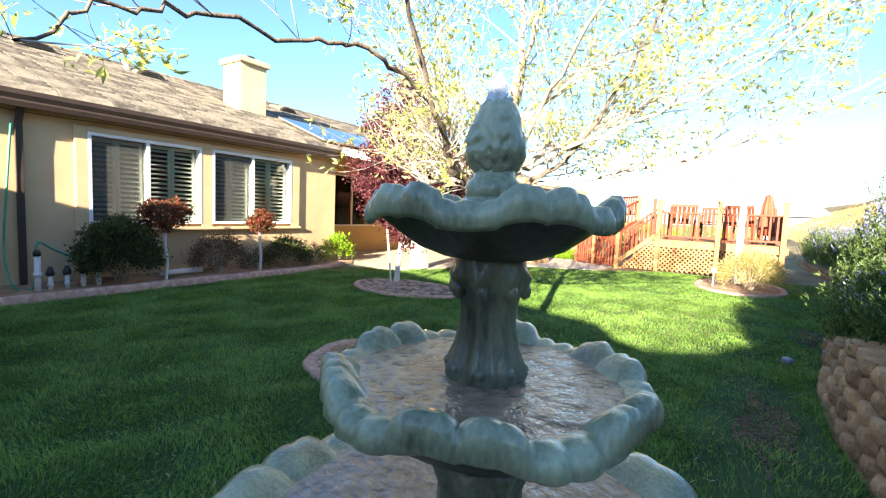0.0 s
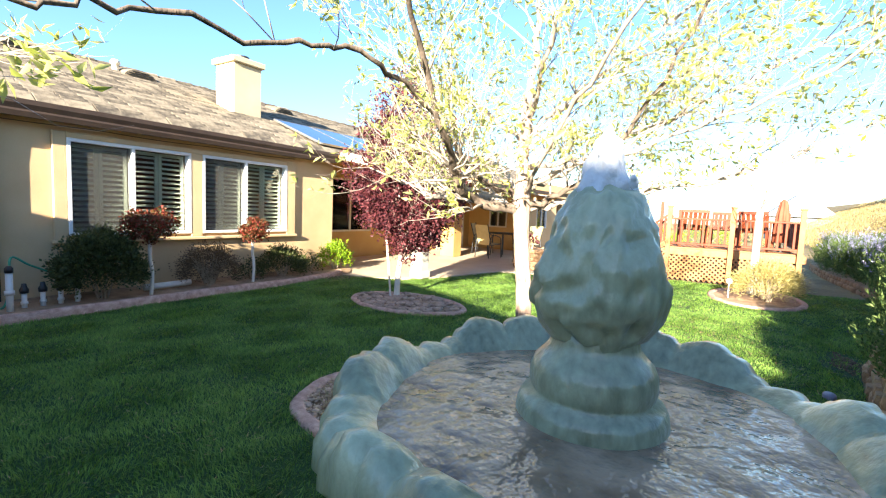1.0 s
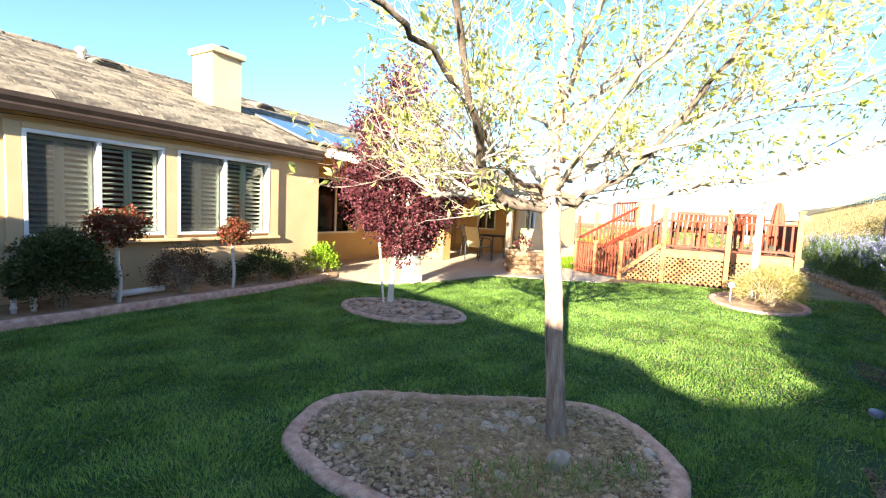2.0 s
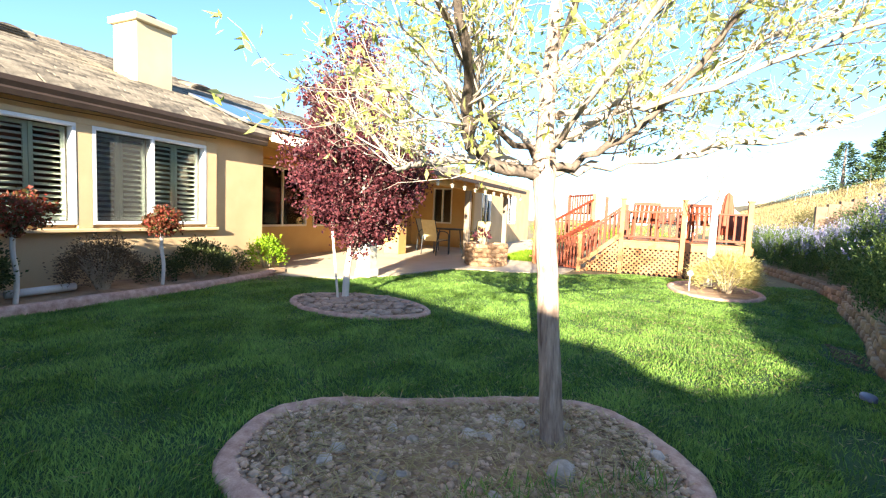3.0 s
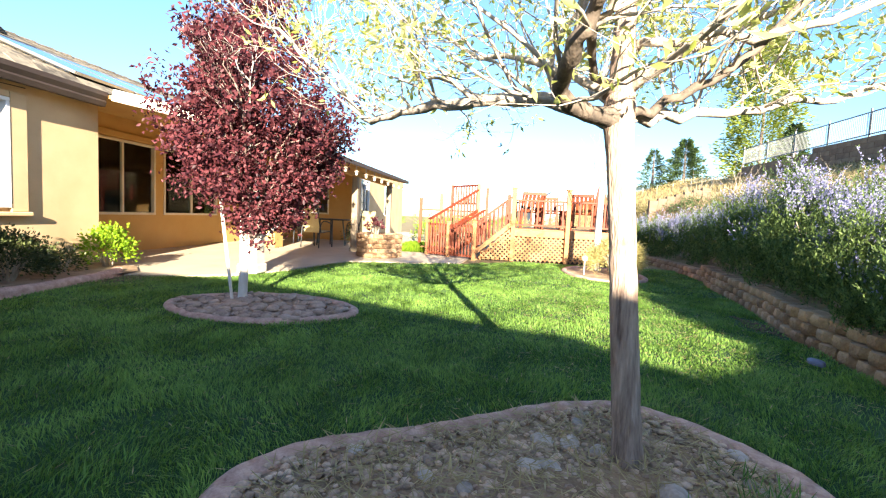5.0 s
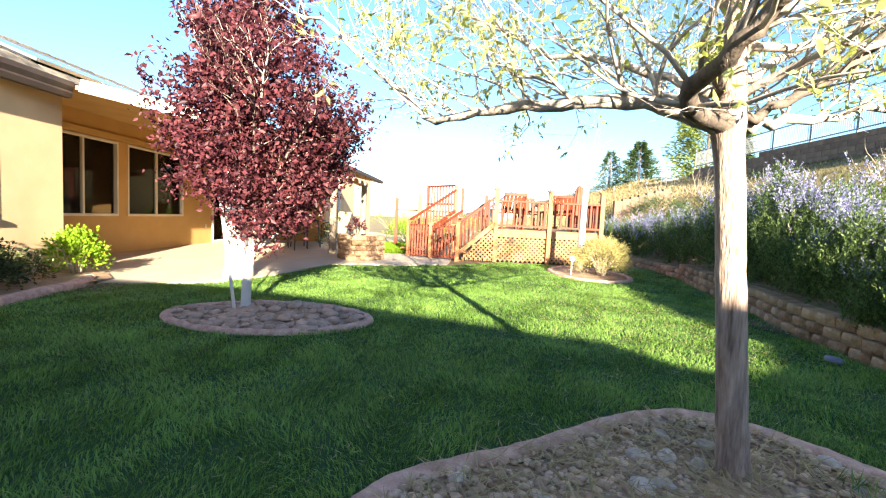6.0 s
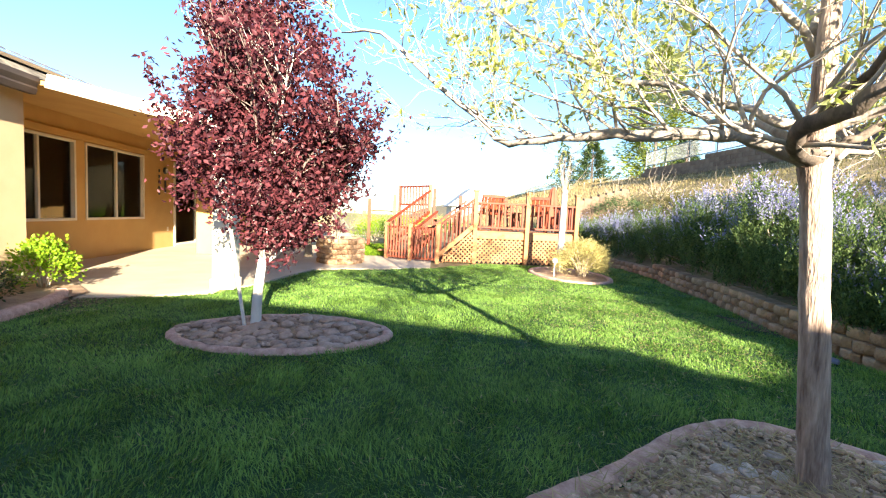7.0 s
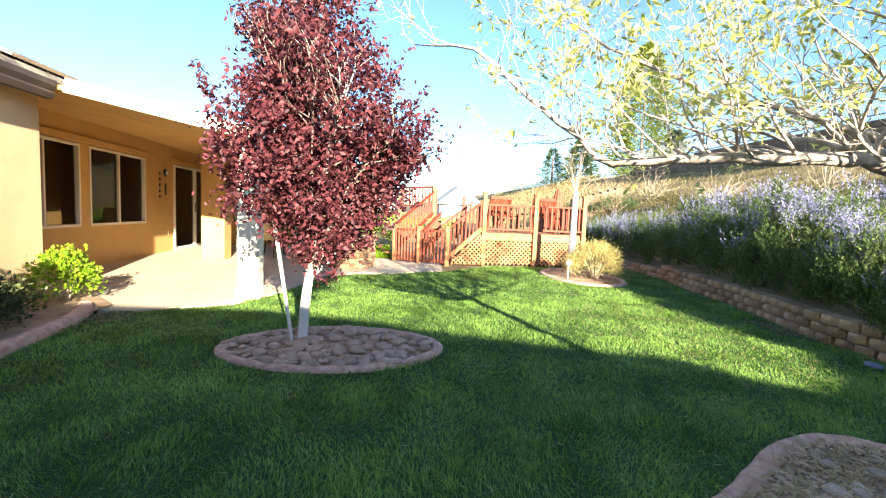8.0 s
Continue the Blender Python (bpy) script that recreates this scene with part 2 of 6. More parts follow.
class Geo:
    """Collects vertices and faces of one mesh."""

    def __init__(self):
        self.v, self.f = [], []

    def add(self, verts, faces):
        o = len(self.v)
        self.v.extend(tuple(p) for p in verts)
        self.f.extend(tuple(i + o for i in f) for f in faces)

    def box(self, x0, x1, y0, y1, z0, z1):
        self.add([(x, y, z) for z in (z0, z1) for x, y in ((x0, y0), (x1, y0), (x1, y1), (x0, y1))],
                 [(0, 3, 2, 1), (4, 5, 6, 7), (0, 1, 5, 4), (1, 2, 6, 5), (2, 3, 7, 6), (3, 0, 4, 7)])

    def tube(self, pts, radii, n=8, caps=True):
        """A round tube along pts; its rings turn with the line."""
        pts = [Vector(p) for p in pts]
        rings = []
        ref = Vector((0.3, 0.9, 0.2)).normalized()
        for i, p in enumerate(pts):
            d = (pts[min(i + 1, len(pts) - 1)] - pts[max(i - 1, 0)]).normalized()
            u = d.cross(ref)
            if u.length < 0.05:
                u = d.cross(Vector((1, 0, 0)))
            u.normalize()
            w = d.cross(u)
            rings.append([p + radii[i] * (math.cos(2 * math.pi * k / n) * u + math.sin(2 * math.pi * k / n) * w) for k in range(n)])
        verts = [q for r in rings for q in r]
        faces = [(i * n + k, i * n + (k + 1) % n, (i + 1) * n + (k + 1) % n, (i + 1) * n + k) for i in range(len(pts) - 1) for k in range(n)]
        if caps:
            faces += [tuple(range(n - 1, -1, -1)), tuple((len(pts) - 1) * n + k for k in range(n))]
        self.add(verts, faces)

    def beam(self, p, q, w, h):
        """A straight bar from p to q, w wide (level) and h high."""
        p, q = Vector(p), Vector(q)
        d = (q - p).normalized()
        s = d.cross(Vector((0, 0, 1)))
        if s.length < 1e-4:
            s = Vector((1, 0, 0))
        s.normalize()
        t = s.cross(d)
        o = [(-w / 2, -h / 2), (w / 2, -h / 2), (w / 2, h / 2), (-w / 2, h / 2)]
        self.add([e + a * s + b * t for e in (p, q) for a, b in o], [(3, 2, 1, 0), (4, 5, 6, 7), (0, 1, 5, 4), (1, 2, 6, 5), (2, 3, 7, 6), (3, 0, 4, 7)])

    def lathe(self, prof, centre, n=32, wave=None):
        """Turns (radius, height) rows round the upright through centre; wave(i, angle) gives a change of (radius, height)."""
        verts = []
        for i, (r, z) in enumerate(prof):
            for k in range(n):
                a = 2 * math.pi * k / n
                dr, dz = wave(i, a) if wave else (0, 0)
                verts.append((centre[0] + (r + dr) * math.cos(a), centre[1] + (r + dr) * math.sin(a), centre[2] + z + dz))
        faces = [(i * n + k, i * n + (k + 1) % n, (i + 1) * n + (k + 1) % n, (i + 1) * n + k) for i in range(len(prof) - 1) for k in range(n)]
        self.add(verts, faces)

    def mesh(self, name, mat, smooth=False):
        me = bpy.data.meshes.new(name)
        me.from_pydata(self.v, [], self.f)
        me.materials.append(mat)
        if smooth:
            me.polygons.foreach_set("use_smooth", [True] * len(me.polygons))
        me.update()
        return me


def thing(name, at, label, category, group="", kind=""):
    ob = new(name)
    ob.location = at
    ob.empty_display_size = 0.05
    WORLD[ob] = Matrix.Translation(at)
    return tagged(ob, label, category, group, kind)


def put(ob, parent, m=None):
    m = m if m is not None else Matrix.Identity(4)
    ob.matrix_basis = m
    WORLD[ob] = m
    if parent is not None:
        ob.parent = parent
        ob.matrix_parent_inverse = WORLD[parent].inverted()
    return ob


def part(name, geo, mat, parent, label="", smooth=False, bevel=0.0, m=None):
    """Links a Geo as one mesh object under a thing or a part."""
    ob = new(name, geo.mesh(name, mat, smooth))
    if bevel:
        md = ob.modifiers.new("edge", "BEVEL")
        md.width, md.segments, md.limit_method, md.angle_limit = bevel, 2, "ANGLE", radians(50)
    put(ob, parent, m)
    return tagged(ob, label)


def solo(name, geo, mat, label, category, kind="", smooth=False, bevel=0.0, group=""):
    return tagged(part(name, geo, mat, None, "", smooth, bevel), label, category, group, kind)


BOXES = {}


def chamfer_box(sx, sy, sz, c, mat):
    """A shared, centred box with cut edges."""
    key = (round(sx, 4), round(sy, 4), round(sz, 4), c, mat.name)
    if key not in BOXES:
        bm = bmesh.new()
        bmesh.ops.create_cube(bm, size=1.0)
        bmesh.ops.scale(bm, vec=(sx, sy, sz), verts=bm.verts)
        bmesh.ops.bevel(bm, geom=list(bm.edges), offset=c, segments=1, affect="EDGES")
        me = bpy.data.meshes.new("piece")
        bm.to_mesh(me)
        bm.free()
        me.materials.append(mat)
        BOXES[key] = me
    return BOXES[key]


def bar(name, p, q, w, h, mat, parent, label="", c=0.003):
    """A bar of its own from p to q."""
    p, q = Vector(p), Vector(q)
    d = q - p
    me = chamfer_box(d.length, w, h, c, mat)
    x = d.normalized()
    y = Vector((0, 0, 1)).cross(x)
    if y.length < 1e-4:
        y = Vector((0, 1, 0))
    y.normalize()
    z = x.cross(y)
    r = Matrix((x, y, z)).transposed().to_4x4()
    ob = new(name, me)
    put(ob, parent, Matrix.Translation((p + q) / 2) @ r)
    return tagged(ob, label)


def block(name, x0, x1, y0, y1, z0, z1, mat, parent, label="", c=0.004):
    ob = new(name, chamfer_box(x1 - x0, y1 - y0, z1 - z0, c, mat))
    put(ob, parent, Matrix.Translation(((x0 + x1) / 2, (y0 + y1) / 2, (z0 + z1) / 2)))
    return tagged(ob, label)


def fast_mesh(name, verts, faces, mat, smooth=False):
    """A mesh from arrays: verts (n, 3), faces (m, k)."""
    me = bpy.data.meshes.new(name)
    k = faces.shape[1]
    me.vertices.add(len(verts))
    me.vertices.foreach_set("co", np.ascontiguousarray(verts, dtype=np.float32).ravel())
    me.loops.add(faces.size)
    me.loops.foreach_set("vertex_index", np.ascontiguousarray(faces, dtype=np.int32).ravel())
    me.polygons.add(len(faces))
    me.polygons.foreach_set("loop_start", np.arange(0, faces.size, k, dtype=np.int32))
    if smooth:
        me.polygons.foreach_set("use_smooth", np.ones(len(faces), dtype=bool))
    me.update(calc_edges=True)
    me.materials.append(mat)
    return me


def leaf_mesh(name, centres, axes, normals, length, width, mat, rng, fold=0.25):
    """Pointed, slightly folded leaves: two quads each, along axes from their centres."""
    n = len(centres)
    s = rng.uniform(0.65, 1.25, (n, 1))
    a = axes / np.linalg.norm(axes, axis=1, keepdims=True)
    b = np.cross(a, normals)
    b /= np.linalg.norm(b, axis=1, keepdims=True) + 1e-9
    c = np.cross(a, b)
    base, tip = centres, centres + a * length * s
    mid = centres + a * length * s * 0.45
    l, r = mid + b * width * s * 0.5 + c * width * fold * s, mid - b * width * s * 0.5 + c * width * fold * s
    v = np.stack([base, l, tip, r], axis=1).reshape(-1, 3)
    i = np.arange(n)[:, None] * 4
    f = np.concatenate([i + np.array([[0, 1, 2]]), i + np.array([[0, 2, 3]])], axis=1).reshape(-1, 3)
    return fast_mesh(name, v, f, mat)


def unit(rng, n):
    v = rng.normal(size=(n, 3))
    return v / np.linalg.norm(v, axis=1, keepdims=True)

# ---- ground ----
WALL_X = [-60, -4, 1.0, 3.0, 3.7, 4.6, 5.1, 5.6, 6.3, 6.85, 7.25, 7.8, 9.65, 10.3, 11.9, 12.8, 16, 60, 400]
WALL_Y = [0.4, 0.5, 0.52, 0.60, 0.64, 0.60, 0.50, 0.43, 0.32, 0.16, 0.02, -0.11, -0.5, -0.75, -0.90, -0.90, -0.72, -1.5, -3]


def wall_y(x):
    return np.interp(x, WALL_X, WALL_Y)


def courses(x):
    return np.where(x < 4.3, 5, np.where(x < 4.75, 4, np.where(x < 10.6, 3, 2)))


def bank_z(x, d):
    """Height of the bank behind the retaining wall, d metres behind its face."""
    top = 0.1 * courses(x) - 0.04
    rise = np.interp(d, [0.0, 0.9, 3.0, 11.3, 11.8, 40, 150], [0, 0.2, 1.0, 4.0, 4.15, 5.7, 9.0])
    far = np.interp(x, [0, 26, 45, 120], [1.0, 1.0, 1.2, 1.5])
    return top + rise * far


xs = np.concatenate([np.linspace(-60, -6, 10), np.linspace(-5, 16, 85), np.linspace(16.6, 45, 36), np.array([55, 75, 110, 170, 260, 400])])
ds = np.concatenate([-np.array([400, 150, 90, 60, 40, 28, 20, 15, 12.5]), np.linspace(-12, -0.3, 40), np.array([-0.14, -0.139, 0.3, 1, 2, 4, 7, 10, 14, 20, 40, 90, 200, 400])])
X, D = np.meshgrid(xs, ds)
Y = wall_y(X) + D
Z = np.where(D < -0.1395, bank_z(X, -D - 0.14), 0.0)
Z = Z + np.where((D > 20) | (X > 24), np.clip(np.maximum(D - 20, X - 24), 0, 60) * -0.02, 0)
rg = np.random.default_rng(5)
Z = Z + np.where(D < -0.3, rg.normal(0, 0.02, Z.shape), 0)
nr, nc = X.shape
gi = np.arange(nr * nc).reshape(nr, nc)
gf = np.stack([gi[:-1, :-1], gi[:-1, 1:], gi[1:, 1:], gi[1:, :-1]], axis=-1).reshape(-1, 4)
tagged(new("ground", fast_mesh("ground", np.stack([X, Y, Z], -1).reshape(-1, 3), gf, HILL, True)), "dry golden grass hillside and bare yard soil", "ground", kind="structure")

LAWN_X = [-4, 5.5, 7.1, 7.15, 7.6, 8.4, 10.1, 10.45, 11.0, 11.9, 12.15]
LAWN_Y = [7.75, 7.75, 7.98, 7.6, 6.72, 6.36, 5.93, 5.0, 3.72, 2.72, 2.5]


def lawn_top(x):
    return np.interp(x, LAWN_X, LAWN_Y)


lx = np.linspace(-4, 12.1, 150)
lv = np.linspace(0, 1, 80)
LXX, LV = np.meshgrid(lx, lv)
LYY = (wall_y(LXX) + 0.02) * (1 - LV) + lawn_top(LXX) * LV
LZZ = 0.008 + 0.006 * np.sin(LXX * 3.1) * np.cos(LYY * 2.7)
li = np.arange(LXX.size).reshape(LXX.shape)
lf = np.stack([li[:-1, :-1], li[:-1, 1:], li[1:, 1:], li[1:, :-1]], axis=-1).reshape(-1, 4)
tagged(new("lawn", fast_mesh("lawn", np.stack([LXX, LYY, LZZ], -1).reshape(-1, 3), lf, TURF, True)), "turf soil under the mown green lawn", "lawn", kind="structure")


def closed_spline(pts, n):
    """n points round a closed smooth line through pts."""
    p = np.array(pts, float)
    k = len(p)
    out = []
    for i in range(n):
        u = i * k / n
        j, f = int(u), u - int(u)
        a, b, c, d = p[(j - 1) % k], p[j % k], p[(j + 1) % k], p[(j + 2) % k]
        out.append(0.5 * (2 * b + (c - a) * f + (2 * a - 5 * b + 4 * c - d) * f * f + (3 * b - a - 3 * c + d) * f ** 3))
    return np.array(out)


TREE_BED = closed_spline([(2.54, 3.88), (2.80, 4.08), (3.13, 4.16), (3.40, 4.01), (3.55, 3.78), (3.70, 3.47), (3.87, 3.20), (4.07, 2.87), (4.16, 2.50), (4.02, 2.22),
                          (3.74, 2.0), (3.45, 1.89), (3.0, 1.95), (2.65, 2.2), (2.45, 2.7), (2.40, 3.35)], 160)
PLUM_BED = np.array([(5.86 + 0.61 * math.cos(a) + 0.02 * math.cos(3 * a), 5.40 + 0.96 * math.sin(a)) for a in np.linspace(0, 2 * math.pi, 120, endpoint=False)])
DECK_BED = np.array([(10.55 + 1.18 * math.cos(a), 1.0 + 0.76 * math.sin(a)) for a in np.linspace(0, 2 * math.pi, 100, endpoint=False)])


def inside(px, py, poly):
    r = np.zeros(len(px), bool)
    j = len(poly) - 1
    for i in range(len(poly)):
        xi, yi, xj, yj = *poly[i], *poly[j]
        if yi != yj:
            r ^= ((yi > py) != (yj > py)) & (px < (xj - xi) * (py - yi) / (yj - yi) + xi)
        j = i
    return r


def kerb_loop(parent, line, width, height, mat, closed=True, name="kerb"):
    """A rounded concrete kerb whose outer edge follows the line."""
    n = len(line)
    prof = [(0.0, -0.03), (0.005, height * 0.6), (0.03, height), (width - 0.03, height * 0.97), (width - 0.004, height * 0.6), (width, -0.03)]
    v, f = [], []
    for i in range(n):
        a, b = (line[(i - 1) % n], line[(i + 1) % n]) if closed else (line[max(i - 1, 0)], line[min(i + 1, n - 1)])
        t = np.array(b) - np.array(a)
        t /= np.linalg.norm(t)
        nn = np.array([t[1], -t[0]])
        for d, z in prof:
            w = 0.0025 * math.sin(i * 0.9) + 0.0015 * math.sin(i * 2.3)
            v.append((line[i][0] + nn[0] * d, line[i][1] + nn[1] * d, z + (w if z > 0 else 0)))
    k = len(prof)
    for i in range(n if closed else n - 1):
        for j in range(k - 1):
            f.append((i * k + j, i * k + j + 1, ((i + 1) % n) * k + j + 1, ((i + 1) % n) * k + j))
    if not closed:
        f += [tuple(range(k)), tuple((n - 1) * k + j for j in range(k - 1, -1, -1))]
    g = Geo()
    g.add(v, f)
    return part(name, g, mat, parent, "", True)


def bed_floor(parent, poly, z, mat, mound=0.0):
    c = poly.mean(axis=0)
    v, f = [(c[0], c[1], z + mound)], []
    rings = (0.33, 0.66, 0.97)
    n = len(poly)
    for r in rings:
        for p in poly:
            q = c + (p - c) * r
            v.append((q[0], q[1], z + mound * (1 - r) + 0.008 * math.sin(q[0] * 9) * math.cos(q[1] * 8)))
    for i in range(n):
        f.append((0, 1 + i, 1 + (i + 1) % n))
    for k in range(2):
        for i in range(n):
            f.append((1 + k * n + i, 1 + (k + 1) * n + i, 1 + (k + 1) * n + (i + 1) % n, 1 + k * n + (i + 1) % n))
    g = Geo()
    g.add(v, f)
    return part("bed_soil", g, mat, parent, "", True)


def pebbles(name, count, poly, z, smin, smax, mat, rng, flat=0.6, shrink=0.93):
    """Many joined low stones scattered in a bed."""
    ico = [(-0.53, 0, 0.85), (0.53, 0, 0.85), (-0.53, 0, -0.85), (0.53, 0, -0.85), (0, 0.85, 0.53), (0, 0.85, -0.53), (0, -0.85, 0.53), (0, -0.85, -0.53), (0.85, 0.53, 0), (-0.85, 0.53, 0), (0.85, -0.53, 0), (-0.85, -0.53, 0)]
    fc = np.array([(0, 1, 4), (0, 4, 9), (9, 4, 5), (4, 8, 5), (4, 1, 8), (8, 1, 10), (8, 10, 3), (5, 8, 3), (5, 3, 2), (2, 3, 7), (7, 3, 10), (7, 10, 6), (7, 6, 11), (11, 6, 0), (0, 6, 1), (6, 10, 1), (9, 11, 0), (9, 2, 11), (9, 5, 2), (7, 11, 2)])
    base = np.array(ico)
    lo, hi = poly.min(axis=0), poly.max(axis=0)
    c = poly.mean(axis=0)
    inner = c + (poly - c) * shrink
    p = rng.uniform(lo, hi, (count * 3, 2))
    p = p[inside(p[:, 0], p[:, 1], inner)][:count]
    n = len(p)
    s = smin + (smax - smin) * rng.random((n, 1)) ** 2.5
    sc = np.concatenate([s * rng.uniform(0.8, 1.3, (n, 1)), s * rng.uniform(0.7, 1.1, (n, 1)), s * flat * rng.uniform(0.7, 1.1, (n, 1))], axis=1)
    a = rng.uniform(0, 6.28, n)
    v = base[None] * sc[:, None, :] * rng.uniform(0.85, 1.15, (n, 12, 1))
    x = v[..., 0] * np.cos(a)[:, None] - v[..., 1] * np.sin(a)[:, None]
    y = v[..., 0] * np.sin(a)[:, None] + v[..., 1] * np.cos(a)[:, None]
    v = np.stack([x + p[:, :1], y + p[:, 1:], v[..., 2] + z + sc[:, 2:] * 0.35], axis=-1).reshape(-1, 3)
    f = (np.arange(n)[:, None, None] * 12 + fc[None]).reshape(-1, 3)
    return fast_mesh(name, v, f, mat, True)


def stone(x, y, z, sx, sy, sz, rot, seed, label="rounded grey river stone lying in the gravel bed", mat=STONE, group="larger stones in the bed"):
    rng = np.random.default_rng(seed)
    bm = bmesh.new()
    bmesh.ops.create_icosphere(bm, subdivisions=3, radius=1.0)
    off = Vector(rng.uniform(-50, 50, 3))
    for v in bm.verts:
        k = 1 + 0.22 * noise.noise(v.co * 1.3 + off) + 0.06 * noise.noise(v.co * 4 + off)
        v.co = Vector((v.co.x * sx * k, v.co.y * sy * k, max(v.co.z, -0.5) * sz * k))
    me = bpy.data.meshes.new("stone")
    bm.to_mesh(me)
    bm.free()
    me.polygons.foreach_set("use_smooth", [True] * len(me.polygons))
    me.materials.append(mat)
    ob = new("stone", me)
    put(ob, None, Matrix.Translation((x, y, z + sz * 0.42)) @ Matrix.Rotation(rot, 4, "Z"))
    return tagged(ob, label, "stone", group)


tree_bed = thing("tree_bed", (3.3, 3.0, 0), "kidney-shaped gravel bed edged with stamped pinkish concrete", "flower bed")
kerb_loop(tree_bed, TREE_BED, 0.115, 0.042, KERB)
bed_floor(tree_bed, TREE_BED, 0.012, SOIL, 0.02)
plum_bed = thing("plum_bed", (5.86, 5.40, 0), "oval rock bed edged with stamped pinkish concrete", "flower bed")
kerb_loop(plum_bed, PLUM_BED[::-1], 0.10, 0.05, KERB)
bed_floor(plum_bed, PLUM_BED, 0.02, SOIL, 0.03)
deck_bed = thing("deck_bed", (10.55, 1.0, 0), "soil bed edged with stamped pinkish concrete before the deck", "flower bed")
kerb_loop(deck_bed, DECK_BED[::-1], 0.12, 0.05, KERB)
bed_floor(deck_bed, DECK_BED, 0.03, SOIL, 0.02)
r1 = np.random.default_rng(11)
tagged(new("gravel", pebbles("gravel", 5600, TREE_BED, 0.024, 0.006, 0.026, GRAVEL, r1)), "grey and brown gravel filling the tree bed", "gravel", kind="stuff")
tagged(new("bed_rocks", pebbles("bed_rocks", 420, PLUM_BED, 0.035, 0.025, 0.075, ROCK, r1, 0.45)), "flat tan and grey rocks filling the oval bed", "rocks", kind="stuff")
for k, (sx, sy, x, y) in enumerate([(0.105, 0.065, 3.25, 2.53), (0.05, 0.03, 3.43, 2.95), (0.055, 0.04, 3.63, 2.83), (0.05, 0.035, 3.75, 2.59), (0.04, 0.035, 2.97, 3.55), (0.042, 0.036, 2.86, 3.54), (0.05, 0.035, 2.86, 3.26), (0.035, 0.028, 3.22, 3.27),
                                    (0.04, 0.03, 2.71, 3.62), (0.03, 0.025, 3.03, 3.73), (0.045, 0.035, 3.65, 2.12), (0.03, 0.025, 2.92, 3.17), (0.035, 0.03, 3.38, 2.16), (0.05, 0.035, 3.42, 3.03), (0.045, 0.035, 3.58, 2.72),
                                    (0.04, 0.03, 3.27, 3.42), (0.035, 0.03, 3.40, 3.73), (0.04, 0.03, 3.43, 2.18), (0.05, 0.04, 3.64, 2.95), (0.035, 0.03, 2.75, 2.85), (0.04, 0.03, 2.95, 2.75), (0.03, 0.025, 3.1, 3.0), (0.035, 0.028, 3.85, 2.75)]):
    stone(x, y, 0.018, sx, sy, min(sx, sy) * 0.75, k * 1.3, 40 + k)
for k in range(14):
    a = k * 2.4
    rr = 0.25 + 0.6 * ((k * 0.37) % 1)
    stone(5.86 + 0.46 * rr * math.cos(a), 5.40 + 0.80 * rr * math.sin(a), 0.05, 0.07 + 0.04 * ((k * 0.61) % 1), 0.055, 0.03, a, 80 + k, "flat tan rock lying in the oval bed", ROCK, "larger rocks in the oval bed")


def straw(name, count, poly, z, length, mat, rng, label, lift=0.4):
    lo, hi = poly.min(axis=0), poly.max(axis=0)
    c = poly.mean(axis=0)
    p = rng.uniform(lo, hi, (count * 3, 2))
    p = p[inside(p[:, 0], p[:, 1], c + (poly - c) * 0.84)][:count]
    n = len(p)
    a = rng.uniform(0, 6.28, n)
    ax = np.stack([np.cos(a), np.sin(a), rng.uniform(0, lift, n)], 1)
    me = leaf_mesh(name, np.concatenate([p, np.full((n, 1), z)], 1), ax, np.tile([0, 0, 1.0], (n, 1)), length, 0.006, mat, rng)
    return tagged(new(name, me), label, "straw", kind="stuff")


straw("straw", 2600, TREE_BED, 0.055, 0.11, DRYBLADE, r1, "dry straw stalks strewn over the gravel")
straw("weeds", 500, closed_spline([(2.6, 2.95), (3.0, 2.9), (3.3, 2.3), (3.6, 2.2), (3.3, 2.0), (2.7, 2.6)], 40), 0.04, 0.09, BLADE, r1, "small green weeds in the gravel", 2.5)

# worn bare spots in the lawn
for k, (cx, cy, ax_, ay_) in enumerate(((3.55, 0.98, 0.5, 0.13), (6.53, 0.40, 0.34, 0.10), (7.0, 7.75, 0.35, 0.14))):
    ring = np.array([(cx + ax_ * (1.2 + 0.18 * math.sin(3 * a + k) + 0.25 * math.sin(7 * a)) * math.cos(a), cy + ay_ * (1.3 + 0.3 * math.sin(4 * a + k)) * math.sin(a)) for a in np.linspace(0, 2 * math.pi, 48, endpoint=False)])
    tagged(new("soil_crumbs", pebbles("soil_crumbs", 1500 if k == 0 else 700, ring, 0.014, 0.004, 0.016, SOIL_DARK, r1, 0.5)), "worn patch of bare crumbly soil in the lawn", "soil", kind="stuff")
# mown grass
rb = np.random.default_rng(3)


